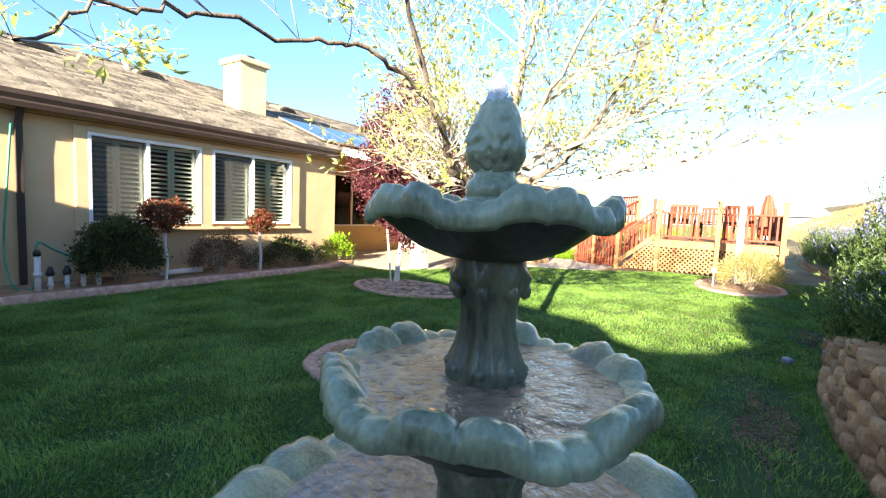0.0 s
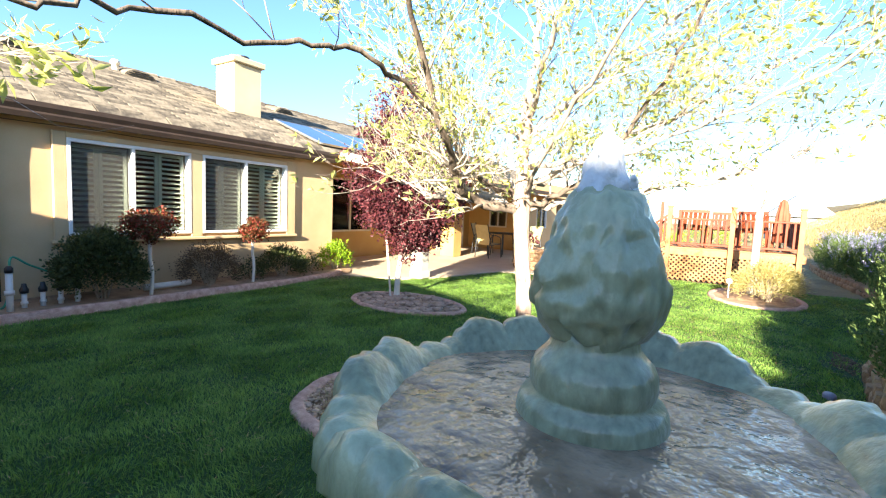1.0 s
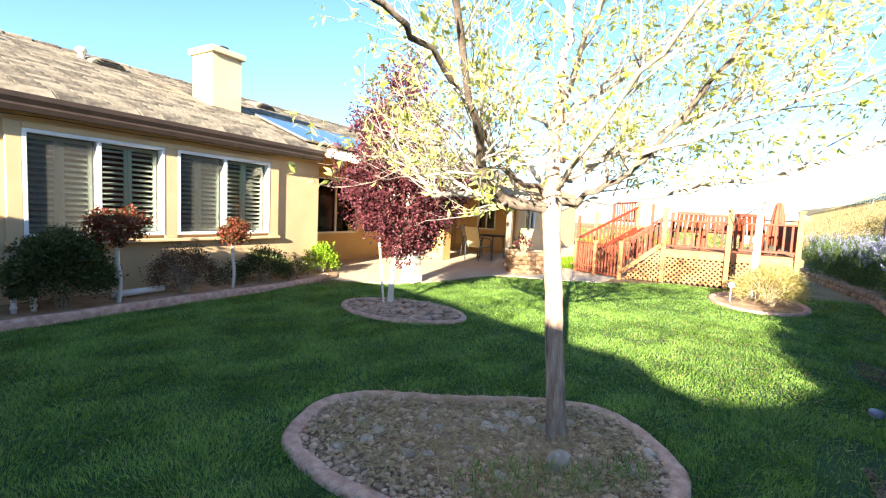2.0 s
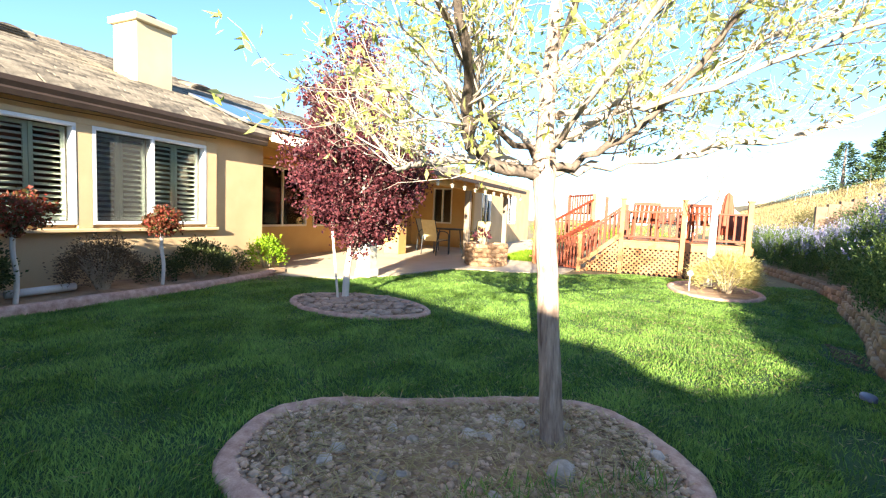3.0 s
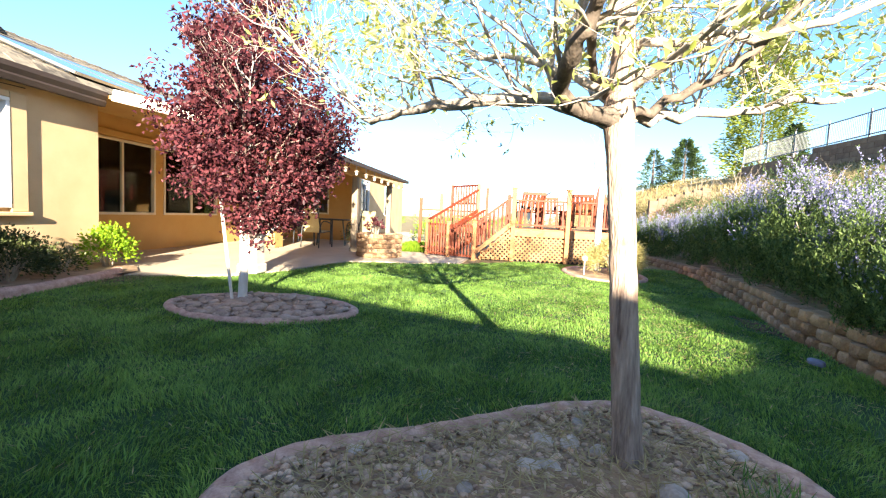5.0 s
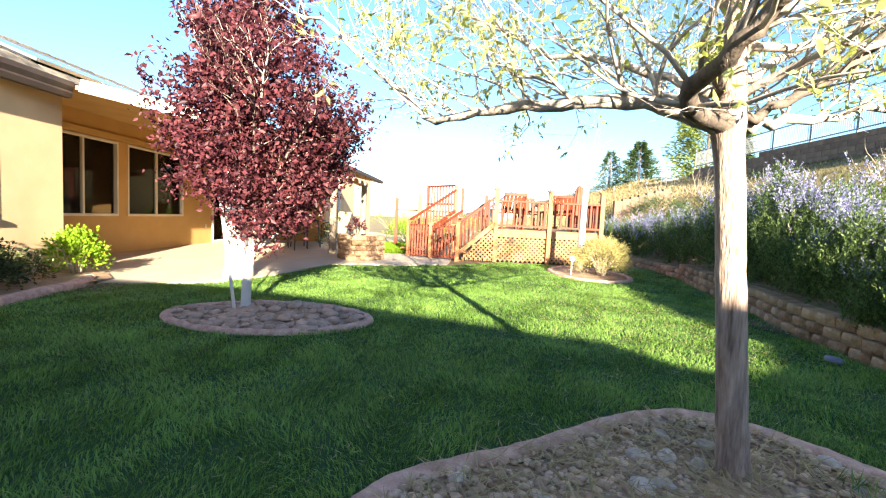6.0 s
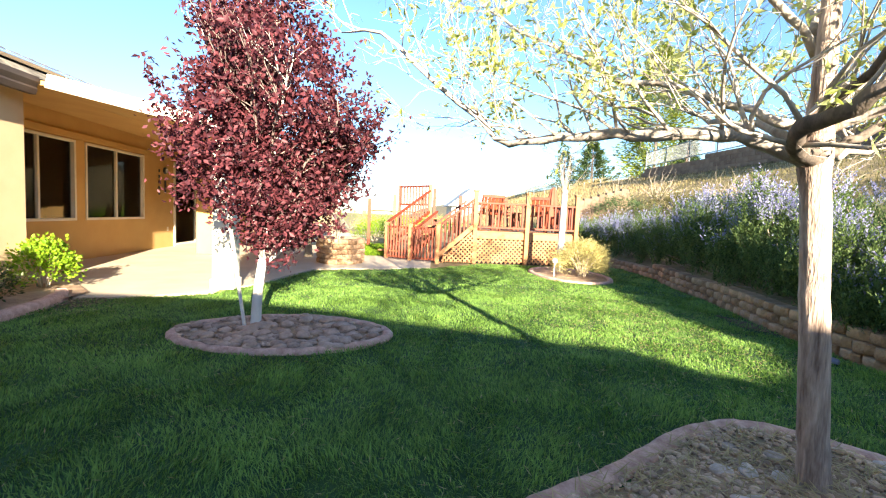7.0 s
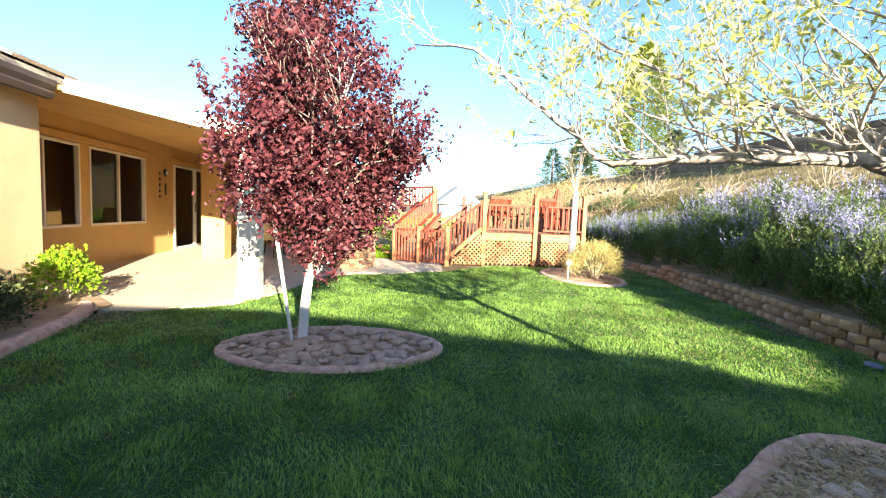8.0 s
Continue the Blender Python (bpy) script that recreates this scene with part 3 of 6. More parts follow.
def blades(count, x0, x1, y0, y1, h0, h1, w):
    p = rb.uniform((x0, y0), (x1, y1), (count, 2))
    ok = (p[:, 1] > wall_y(p[:, 0]) + 0.03) & (p[:, 1] < lawn_top(p[:, 0]) - 0.01)
    for poly in (TREE_BED, PLUM_BED, DECK_BED):
        ok &= ~inside(p[:, 0], p[:, 1], poly)
    bare = (np.hypot((p[:, 0] - 3.35) / 1.3, (p[:, 1] - 1.02) / 0.32) < 1) | (np.hypot((p[:, 0] - 6.53) / 0.5, (p[:, 1] - 0.42) / 0.22) < 1) | (np.hypot((p[:, 0] - 7.0) / 0.5, (p[:, 1] - 7.75) / 0.25) < 1)
    ok &= ~(bare & (rb.random(count) < 0.72))
    p = p[ok]
    n = len(p)
    clump = 0.75 + 0.5 * np.sin(p[:, 0] * 7.3 + 2 * np.sin(p[:, 1] * 5.1)) * np.cos(p[:, 1] * 6.7) * 0.5
    h = rb.uniform(h0, h1, n) * clump
    a, lean = rb.uniform(0, 6.28, n) * 0.55 + 2.2 * np.sin(p[:, 0] * 3.1 + p[:, 1] * 2.3) + 1.6 * np.sin(p[:, 1] * 5.7 - p[:, 0] * 1.9), rb.uniform(0.15, 1.35, n)
    s = np.stack([-np.sin(a), np.cos(a), 0 * a], 1) * w * 0.5 * rb.uniform(0.7, 1.3, (n, 1))
    b = np.concatenate([p, np.full((n, 1), 0.004)], 1)
    t = b + np.stack([np.cos(a) * lean * h, np.sin(a) * lean * h, h], 1)
    m = b + np.stack([np.cos(a) * lean * h * 0.3, np.sin(a) * lean * h * 0.3, h * 0.62], 1)
    v = np.stack([b, m + s, t, m - s], 1).reshape(-1, 3)
    i = np.arange(n)[:, None] * 4
    f = np.concatenate([i + np.array([[0, 1, 3]]), i + np.array([[3, 1, 2]])], 1).reshape(-1, 3)
    return v, f


# small green plot between the planter and the gate
pl = Geo()
pl.box(13.0, 16.2, 4.75, 5.75, -0.02, 0.012)
solo("grass_plot", pl, TURF, "small plot of turf beside the stone planter", "lawn", "structure")
pa, pn = rb.uniform(0, 6.28, 6000), rb.uniform((13.0, 4.75), (16.2, 5.75), (6000, 2))
pax = np.stack([0.4 * np.cos(pa), 0.4 * np.sin(pa), np.ones(6000)], 1)
tagged(new("plot_grass", leaf_mesh("plot_grass", np.concatenate([pn, np.full((6000, 1), 0.005)], 1), pax, np.stack([np.cos(pa), np.sin(pa), 0 * pa], 1), 0.14, 0.014, LIME_LEAF, rb)), "long bright green grass beside the planter", "grass", kind="stuff")
gv, gfc, o = [], [], 0
for args in ((250000, 0.5, 5.0, 0.5, 8.0, 0.028, 0.062, 0.0050), (130000, 5.0, 8.3, -0.3, 8.0, 0.026, 0.055, 0.0075), (70000, 8.3, 12.1, -1.2, 6.5, 0.022, 0.045, 0.012), (15000, -3, 0.5, 0.5, 8, 0.03, 0.06, 0.012)):
    v, f = blades(*args)
    gv.append(v)
    gfc.append(f + o)
    o += len(v)
tagged(new("grass", fast_mesh("grass", np.concatenate(gv), np.concatenate(gfc), BLADE)), "mown green lawn grass, half in shade", "grass", kind="stuff")
p = np.concatenate([rb.uniform((1.0, 0.8), (11, 7.4), (3000, 2)), rb.normal((6.4, 1.9), (1.3, 0.7), (2600, 2)), rb.normal((7.0, 7.55), (0.5, 0.2), (500, 2))])
ok = (p[:, 1] < lawn_top(p[:, 0])) & (p[:, 1] > wall_y(p[:, 0])) & ~inside(p[:, 0], p[:, 1], TREE_BED) & ~inside(p[:, 0], p[:, 1], PLUM_BED)
p = p[ok]
a = rb.uniform(0, 6.28, len(p))
tagged(new("dead_blades", leaf_mesh("dead_blades", np.concatenate([p, np.full((len(p), 1), 0.035)], 1), np.stack([np.cos(a), np.sin(a), rb.uniform(-0.1, 0.3, len(p))], 1), np.tile([0, 0, 1.0], (len(p), 1)), 0.05, 0.005, DRYBLADE, rb)),
       "dead straw-coloured blades in the lawn", "grass", kind="stuff")

# ---- patio slab and house border ----
SLAB = [(7.15, 7.99), (7.2, 7.55), (7.62, 6.75), (8.4, 6.38), (10.1, 5.96), (10.5, 5.4), (10.45, 4.85), (11.0, 3.75), (12.9, 3.6), (13.2, 5.4), (22, 5.6), (25.4, 7.65), (16.0, 7.65), (16.0, 10.01), (7.74, 10.01), (7.74, 8.5)]
g = Geo()
n = len(SLAB)
g.add([(x, y, z) for z in (-0.05, 0.03) for x, y in SLAB], [tuple(range(n, 2 * n))] + [(i, (i + 1) % n, n + (i + 1) % n, n + i) for i in range(n)])
solo("patio_slab", g, CONCRETE, "pale tan concrete patio slab", "patio", "structure")
border = thing("border_bed", (4, 8.3, 0), "soil strip along the house edged with stamped pinkish concrete", "flower bed")
edge = [(x, float(np.interp(x, [-4, 2, 4.2, 5.8, 6.6, 7.1, 7.3], [7.78, 7.8, 7.84, 7.78, 7.86, 8.0, 8.12]))) for x in np.linspace(-4, 7.3, 110)]
kerb_loop(border, edge[::-1], 0.14, 0.10, KERB, closed=False)
g = Geo()
g.add([(-4, 7.85, 0.05), (7.35, 7.95, 0.05), (7.74, 8.3, 0.05), (7.74, 8.9, 0.07), (-4, 8.9, 0.07)], [(0, 1, 2, 3, 4)])
part("bed_soil", g, SOIL, border)

# ---- house ----
Y1, Y2, HEAD = 8.89, 10.01, 2.125
house = thing("house", (6, 10, 0), "single-storey ochre stucco house with a tan tile roof", "house", kind="structure")


def wall_along_x(name, x0, x1, y0, y1, z0, z1, holes, mat, parent):
    """A wall from boxes, with openings (xa, xb, za, zb) right through."""
    g = Geo()
    cuts = sorted({x0, x1, *[h[0] for h in holes], *[h[1] for h in holes]})
    for a, b in zip(cuts, cuts[1:]):
        here = [h for h in holes if h[0] <= a and h[1] >= b]
        z = z0
        for h in sorted(here, key=lambda h: h[2]):
            if h[2] > z:
                g.box(a, b, y0, y1, z, h[2])
            z = h[3]
        if z < z1:
            g.box(a, b, y0, y1, z, z1)
    return part(name, g, mat, parent)


WIN_A, WIN_B = (3.02, 4.63, 0.845, HEAD), (4.815, 6.49, 0.845, HEAD)
WIN_C, WIN_D, DOOR = (8.57, 10.29, 0.73, 2.11), (10.53, 12.40, 0.73, 2.11), (13.71, 15.55, 0.03, 2.11)
wall_along_x("wall", -4.0, 7.74, Y1, Y1 + 0.2, 0.0, 2.46, [WIN_A, WIN_B], STUCCO, house)
wall_along_x("wall", 7.54, 16.0, Y2, Y2 + 0.2, 0.0, 2.6, [WIN_C, WIN_D, DOOR], STUCCO_SHADED, house)
g = Geo()
g.box(7.54, 7.738, Y1 + 0.2, Y2, 0, 2.5)
part("wall", g, STUCCO, house)
# the far wing, seen under the patio roof
g = Geo()
for y0, y1 in ((7.65, 8.42), (9.15, 10.01)):
    g.box(16.0, 16.2, y0, y1, 0, 2.6)
g.box(16.0, 16.2, 8.42, 9.15, 0, 0.85)
g.box(16.0, 16.2, 8.42, 9.15, 2.1, 2.6)
part("wall", g, STUCCO_SHADED, house)
wall_along_x("wall", 16.2, 24.6, 7.65, 7.85, 0, 2.6, [(16.95, 18.05, 0.85, 2.13), (20.6, 21.8, 0.85, 2.13)], STUCCO, house)
g = Geo()
g.box(24.4, 24.6, 7.85, 15, 0, 2.6)
g.box(-4.0, 24.6, 16.8, 17.0, 0, 2.6)
g.box(-4.0, -3.8, 9.09, 16.8, 0, 2.6)
part("wall", g, STUCCO, house)
# rooms behind the windows; their lining is coloured dark to look unlit
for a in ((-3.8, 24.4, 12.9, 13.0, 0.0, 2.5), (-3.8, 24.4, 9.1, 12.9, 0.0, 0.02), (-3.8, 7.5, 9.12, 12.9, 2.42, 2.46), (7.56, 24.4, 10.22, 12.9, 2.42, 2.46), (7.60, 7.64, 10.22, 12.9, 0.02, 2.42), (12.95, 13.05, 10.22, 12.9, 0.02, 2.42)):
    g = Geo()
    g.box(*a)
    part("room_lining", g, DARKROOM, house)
# raised stucco band round the two shuttered windows, and its ledge
for x0, x1, z0, z1 in ((2.87, 3.02, 0.80, 2.2), (4.63, 4.815, 0.80, 2.127), (6.49, 6.69, 0.80, 2.2), (3.02, 6.49, 2.127, 2.2)):
    block("raised_band", x0, x1, Y1 - 0.05, Y1 - 0.002, z0, z1, STUCCO, house, "", 0.008)
block("ledge", 2.85, 6.72, Y1 - 0.085, Y1 - 0.002, 0.745, 0.80, STUCCO, house, "stucco sill ledge", 0.012)
block("raised_band", 8.30, 12.52, Y2 - 0.04, Y2 - 0.002, 2.13, 2.24, STUCCO_SHADED, house, "", 0.008)
block("raised_band", 13.55, 15.7, Y2 - 0.04, Y2 - 0.002, 2.14, 2.24, STUCCO_SHADED, house, "", 0.008)


def window(name, x0, x1, z0, z1, y, split, parent, shutters=False, frame_mat=WHITE):
    """A sliding window set in its opening: frame, meeting rail, two panes, and shutters inside where it has them."""
    w = thing(name, ((x0 + x1) / 2, y, z0), "white vinyl sliding window" + (" with white louvred shutters inside" if shutters else " over a dark room"), "window", kind="structure")
    f, d = 0.045, 0.07
    for a in ((x0, x1, z0, z0 + f), (x0, x1, z1 - f, z1), (x0, x0 + f, z0 + f, z1 - f), (x1 - f, x1, z0 + f, z1 - f), (split - f / 2, split + f / 2, z0 + f, z1 - f)):
        block("window_frame", a[0], a[1], y - 0.055 if shutters else y - 0.02, y + d, a[2], a[3], frame_mat, w, "", 0.006)
    for a, b, dy in ((x0 + f, split - f / 2, 0.02), (split + f / 2, x1 - f, 0.045)):
        g = Geo()
        g.box(a, b, y + dy, y + dy + 0.005, z0 + f, z1 - f)
        pane = part("pane", g, PANE, w, "clear glass pane")
        pane.visible_shadow = False
        if shutters and dy < 0.03:
            g = Geo()
            g.box(a, b, y - 0.012, y - 0.010, z0 + f, z1 - f)
            part("insect_screen", g, SCREEN, w, "grey insect screen").visible_shadow = False
        if shutters:
            mid = (a + b) / 2
            for c0, c1 in ((a, mid), (mid, b)):
                sh = part("shutter", frame_geo(c0 + 0.004, c1 - 0.004, z0 + f + 0.01, z1 - f - 0.01, y + 0.10, y + 0.13, 0.045), SHUTTER, w, "white louvred shutter panel")
                k = 15
                h = (z1 - z0 - 2 * f - 0.11) / k
                for i in range(k):
                    zc = z0 + f + 0.055 + h * (i + 0.5)
                    ob = new("slat", chamfer_box(c1 - c0 - 0.1, 0.076, 0.009, 0.002, SHUTTER))
                    put(ob, sh, Matrix.Translation(((c0 + c1) / 2, y + 0.115, zc)) @ Matrix.Rotation(radians(24), 4, "X"))
    return w


def frame_geo(x0, x1, z0, z1, y0, y1, s):
    g = Geo()
    g.box(x0, x0 + s, y0, y1, z0, z1)
    g.box(x1 - s, x1, y0, y1, z0, z1)
    g.box(x0 + s, x1 - s, y0, y1, z0, z0 + s)
    g.box(x0 + s, x1 - s, y0, y1, z1 - s, z1)
    return g


window("window_1", *WIN_A, Y1, 3.80, house, True)
window("window_2", *WIN_B, Y1, 5.61, house, True)
window("window_3", *WIN_C, Y2, 9.46, house, False, CREAM)
window("window_4", *WIN_D, Y2, 11.42, house, False, CREAM)
window("window_5", 16.95, 18.05, 0.85, 2.13, 7.65, 17.5, house, False)
window("window_6", 20.6, 21.8, 0.85, 2.13, 7.65, 21.2, house, False)
w4 = thing("window_7", (16.0, 8.8, 0.85), "window in the shaded wing wall", "window", kind="structure")
for a in ((8.42, 9.15, 0.85, 0.9), (8.42, 9.15, 2.05, 2.1), (8.42, 8.47, 0.9, 2.05), (9.10, 9.15, 0.9, 2.05), (8.76, 8.81, 0.9, 2.05)):
    block("window_frame", 15.98, 16.06, *a, CREAM, w4, "", 0.006)
g = Geo()
g.box(16.03, 16.035, 8.47, 9.10, 0.9, 2.05)
part("pane", g, PANE, w4)
door = thing("door_1", (14.6, Y2, 0.03), "cream sliding glass patio door, closed", "door", kind="structure")
for a in ((13.71, 15.55, 0.03, 0.09), (13.71, 15.55, 2.05, 2.11), (13.71, 13.78, 0.09, 2.05), (15.48, 15.55, 0.09, 2.05), (14.93, 15.02, 0.09, 2.05)):
    block("door_frame", a[0], a[1], Y2 - 0.03, Y2 + 0.08, a[2], a[3], CREAM, door, "", 0.006)
for a, b in ((13.78, 14.93), (15.02, 15.48)):
    g = Geo()
    g.box(a, b, Y2 + 0.02, Y2 + 0.026, 0.09, 2.05)
    part("pane", g, PANE, door)
bar("door_handle", (14.90, Y2 - 0.05, 0.95), (14.90, Y2 - 0.05, 1.2), 0.02, 0.03, BLACK, door)

# roof: deck, ridge and tiles
EY, EZ, RY, RZ = 8.70, 2.50, 12.8, 4.09
SL = (RZ - EZ) / (RY - EY)
g = Geo()
for x0, x1 in ((-4.5, 25.0),):
    v = [(x0, EY, EZ), (x1, EY, EZ), (x1, RY, RZ), (x0, RY, RZ), (x0, 17.3, EZ), (x1, 17.3, EZ)]
    g.add([(a, b, c - 0.03) for a, b, c in v] + [(a, b, c - 0.10) for a, b, c in v], [(0, 1, 2, 3), (3, 2, 5, 4), (7, 6, 9, 8), (8, 9, 10, 11), (0, 6, 7, 1), (4, 5, 11, 10), (0, 3, 4, 10, 9, 6), (1, 7, 8, 11, 5, 2)])
roof = part("roof", g, TILE_STUFF, house, "tan shake-look tile roof")
g = Geo()
g.box(-4.4, 7.6, EY + 0.02, Y1, EZ - 0.14, EZ - 0.11)
part("soffit", g, STUCCO, house)
TW, TE = 0.31, 0.165
rows = int((RY - EY) / (TE * math.cos(math.atan(SL)))) + 1
tile_me = chamfer_box(TW - 0.001, TE + 0.06, 0.055, 0.004, TILE)
rt = random.Random(4)
far = Geo()
ang = math.atan(SL) + 0.24
for r in range(rows):
    for c in range(int(29.4 / TW)):
        x = -4.45 + TW * (c + 0.5) + rt.uniform(-0.01, 0.01)
        s = TE * (r + 0.5)
        s += rt.uniform(-0.007, 0.007)
        y, z = EY - 0.03 + s * math.cos(math.atan(SL)), EZ - 0.005 + s * math.sin(math.atan(SL))
        if y > RY or x > 24.9 or (6.45 < x < 7.15 and 10.5 < y < 11.3):
            continue
        m = Matrix.Translation((x, y, z + rt.uniform(-0.001, 0.003))) @ Matrix.Rotation(ang + rt.uniform(-0.012, 0.012), 4, "X") @ Matrix.Rotation(rt.uniform(-0.01, 0.01), 4, "Z")
        if 2.0 < x < 7.4 and r < 17:
            ob = new("tile", tile_me)
            put(ob, roof, m)
        else:
            hx, hy, hz = (TW - 0.001) / 2, (TE + 0.06) / 2, 0.0275
            far.add([m @ Vector((sx * hx, sy * hy, sz * hz)) for sz in (-1, 1) for sx, sy in ((-1, -1), (1, -1), (1, 1), (-1, 1))], [(4, 5, 6, 7), (0, 1, 5, 4), (1, 2, 6, 5), (2, 3, 7, 6), (3, 0, 4, 7)])
tagged(part("roof_tiles", far, TILE_STUFF, roof, "courses of tan roof tiles"), kind="stuff")
g = Geo()
for i in range(int(29 / 0.4)):
    x = -4.4 + 0.4 * i
    g.tube([(x, RY, RZ + 0.0), (x + 0.42, RY, RZ + 0.012)], [0.085, 0.095], 8)
part("ridge_cap", g, TILE_STUFF, roof)
gut = thing("gutter", (1.5, EY, EZ), "dark brown metal rain gutter with a sagging cable under it", "gutter", kind="structure")
g = Geo()
prof = [(0.0, 0.0), (-0.075, 0.0), (-0.095, 0.035), (-0.085, 0.05), (-0.115, 0.085), (-0.115, 0.12), (-0.10, 0.12), (-0.10, 0.09), (0.0, 0.09)]
v, k = [], len(prof)
for x in (-4.5, 7.60):
    v += [(x, EY + 0.02 + a, EZ - 0.215 + b * 1.65) for a, b in prof]
g.add(v, [(j, (j + 1) % k, k + (j + 1) % k, k + j) for j in range(k)] + [tuple(range(k)), tuple(range(2 * k - 1, k - 1, -1))])
part("channel", g, BROWN, gut)
g = Geo()
g.tube([(x, EY + 0.06, EZ - 0.24 - 0.02 * abs(math.sin(x * 1.9))) for x in np.linspace(-4, 6.6, 60)], [0.006] * 60, 5)
part("cable", g, BROWN, gut)
spout = thing("downspout", (2.3, Y1, 0), "dark brown square downspout on the house wall", "downspout", kind="structure")
bar("elbow", (2.30, EY + 0.0, EZ - 0.12), (2.30, Y1 - 0.05, EZ - 0.38), 0.07, 0.055, BROWN, spout)
bar("pipe", (2.30, Y1 - 0.045, 0.02), (2.30, Y1 - 0.045, EZ - 0.36), 0.055, 0.07, BROWN, spout)

# chimney, vents, vent pipe
ch = thing("chimney", (6.62, 10.9, 2.9), "pale stucco chimney with a black flue cap", "chimney")
block("chimney_shaft", 6.47, 7.13, 10.55, 11.2, 2.9, 4.32, CHIMNEY, ch, "", 0.01)
block("crown", 6.41, 7.19, 10.48, 11.27, 4.32, 4.44, CHIMNEY, ch, "", 0.015)
g = Geo()
g.lathe([(0.0, 0.0), (0.13, 0.0), (0.13, 0.09), (0.16, 0.09), (0.16, 0.13), (0.0, 0.14)], (6.88, 10.9, 4.44), 20)
part("flue_cap", g, BLACK, ch)


def roof_z(y):
    return EZ + (y - EY) * SL


def eyebrow_vent(x, y, group="roof vents"):
    t = thing("roof_vent", (x, y, roof_z(y)), "low rounded tan roof vent with dark louvres", "roof vent", group)
    g = Geo()
    n, L = 14, 0.62
    v = []
    for yy, k in ((y - 0.12, 1.0), (y + 0.42, 0.72)):
        for i in range(n + 1):
            a = math.pi * i / n
            v.append((x - L / 2 * math.cos(a), yy, roof_z(y - 0.12) + 0.02 + (0.19 * k) * math.sin(a) + (roof_z(yy) - roof_z(y - 0.12)) * 0.75))
    g.add(v, [(i, i + 1, n + 2 + i, n + 1 + i) for i in range(n)])
    g.add(v[: n + 1], [tuple(range(n, -1, -1))])
    part("hood", g, TILE_STUFF, t, "", True)
    for i in range(4):
        z = roof_z(y - 0.12) + 0.04 + 0.04 * i
        hw = L / 2 * math.sqrt(max(0.02, 1 - ((0.03 + 0.04 * i) / 0.19) ** 2))
        bar("louvre", (x - hw + 0.02, y - 0.135, z), (x + hw - 0.02, y - 0.135, z), 0.02, 0.012, BLACK, t)
    return t


eyebrow_vent(3.4, 12.05)
eyebrow_vent(5.35, 12.15)
eyebrow_vent(8.9, 12.1)
vp = thing("vent_pipe", (5.0, 12.3, roof_z(12.3)), "pale metal roof vent pipe with a cap", "vent pipe")
g = Geo()
g.lathe([(0.075, -0.06), (0.06, 0.05), (0.06, 0.16), (0.09, 0.17), (0.09, 0.22), (0.07, 0.25), (0.0, 0.26)], (5.0, 12.3, roof_z(12.3)), 16)
part("pipe", g, CREAM, vp, "", True)

# solar panels right of the chimney
for i in range(5):
    x0 = 7.35 + i * 1.06
    m = Matrix.Translation((x0 + 0.5, 9.62, roof_z(9.62) + 0.12)) @ Matrix.Rotation(math.atan(SL), 4, "X")
    t = tagged(put(new("solar_panel", chamfer_box(0.98, 1.62, 0.03, 0.004, SOLAR)), house, m), "dark glass solar panel in a metal frame")
    for sx in (-1, 1):
        put(new("rail", chamfer_box(0.025, 1.66, 0.045, 0.004, ALU)), t, m @ Matrix.Translation((sx * 0.5, 0, -0.002)))
    for sy in (-1, 1):
        put(new("rail", chamfer_box(0.975, 0.025, 0.045, 0.004, ALU)), t, m @ Matrix.Translation((0, sy * 0.82, -0.002)))
    for sx in (-0.35, 0.35):
        put(new("bracket", chamfer_box(0.04, 1.2, 0.09, 0.004, ALU)), t, m @ Matrix.Translation((sx, 0, -0.075)))

# patio roof on posts
pr = thing("patio_roof", (12, 7.5, 2.2), "low patio roof with sunlit cream fascia", "patio roof", kind="structure")
pts = [(7.62, 8.56), (8.10, 6.2), (16.4, 5.92), (16.4, 7.64), (15.99, 7.64), (15.99, 10.0), (7.75, 10.0), (7.75, 8.885), (7.62, 8.885)]
zz = [2.40, 1.96, 1.96, 2.30, 2.30, 2.50, 2.50, 2.42, 2.42]
n = len(pts)
g = Geo()
g.add([(x, y, z + d) for d in (0, 0.05) for (x, y), z in zip(pts, zz)], [tuple(range(n - 1, -1, -1)), tuple(range(n, 2 * n))] + [(i, (i + 1) % n, n + (i + 1) % n, n + i) for i in range(n)])
part("roof_slab", g, STUCCO_SHADED, pr)
# the front fascia's shade is put into its colour; the lit side stays cream
for (a, b) in ((0, 1), (1, 2)):
    p, q = pts[a], pts[b]
    bar("fascia", (p[0] - 0.02, p[1] - 0.025, zz[a] + 0.05), (q[0] - 0.02, q[1] - 0.025, zz[b] + 0.05), 0.03, 0.16 if a == 0 else 0.09, CREAM if a == 0 else BROWN, pr, "cream fascia board" if a == 0 else "roof edge coloured shade-dark brown", 0.004)
g = Geo()
g.box(8.3, 16.3, 6.36, 6.48, 1.82, 1.955)
part("beam", g, STUCCO_SHADED, pr, "", bevel=0.01)
col = thing("patio_column", (12.2, 8.5, 0.03), "square ochre stucco column on the patio", "column", kind="structure")
block("shaft", 11.98, 12.43, 8.28, 8.74, 0.03, 2.30, STUCCO_SHADED, col, "", 0.012)
pil = thing("patio_pillar", (7.97, 6.66, 0.03), "pale stucco pillar at the patio corner", "pillar", kind="structure")
block("shaft", 7.84, 8.10, 6.53, 6.79, 0.03, 1.95, CREAM, pil, "", 0.012)
block("foot", 7.82, 8.12, 6.51, 6.81, 0.03, 0.16, CREAM, pil, "", 0.008)
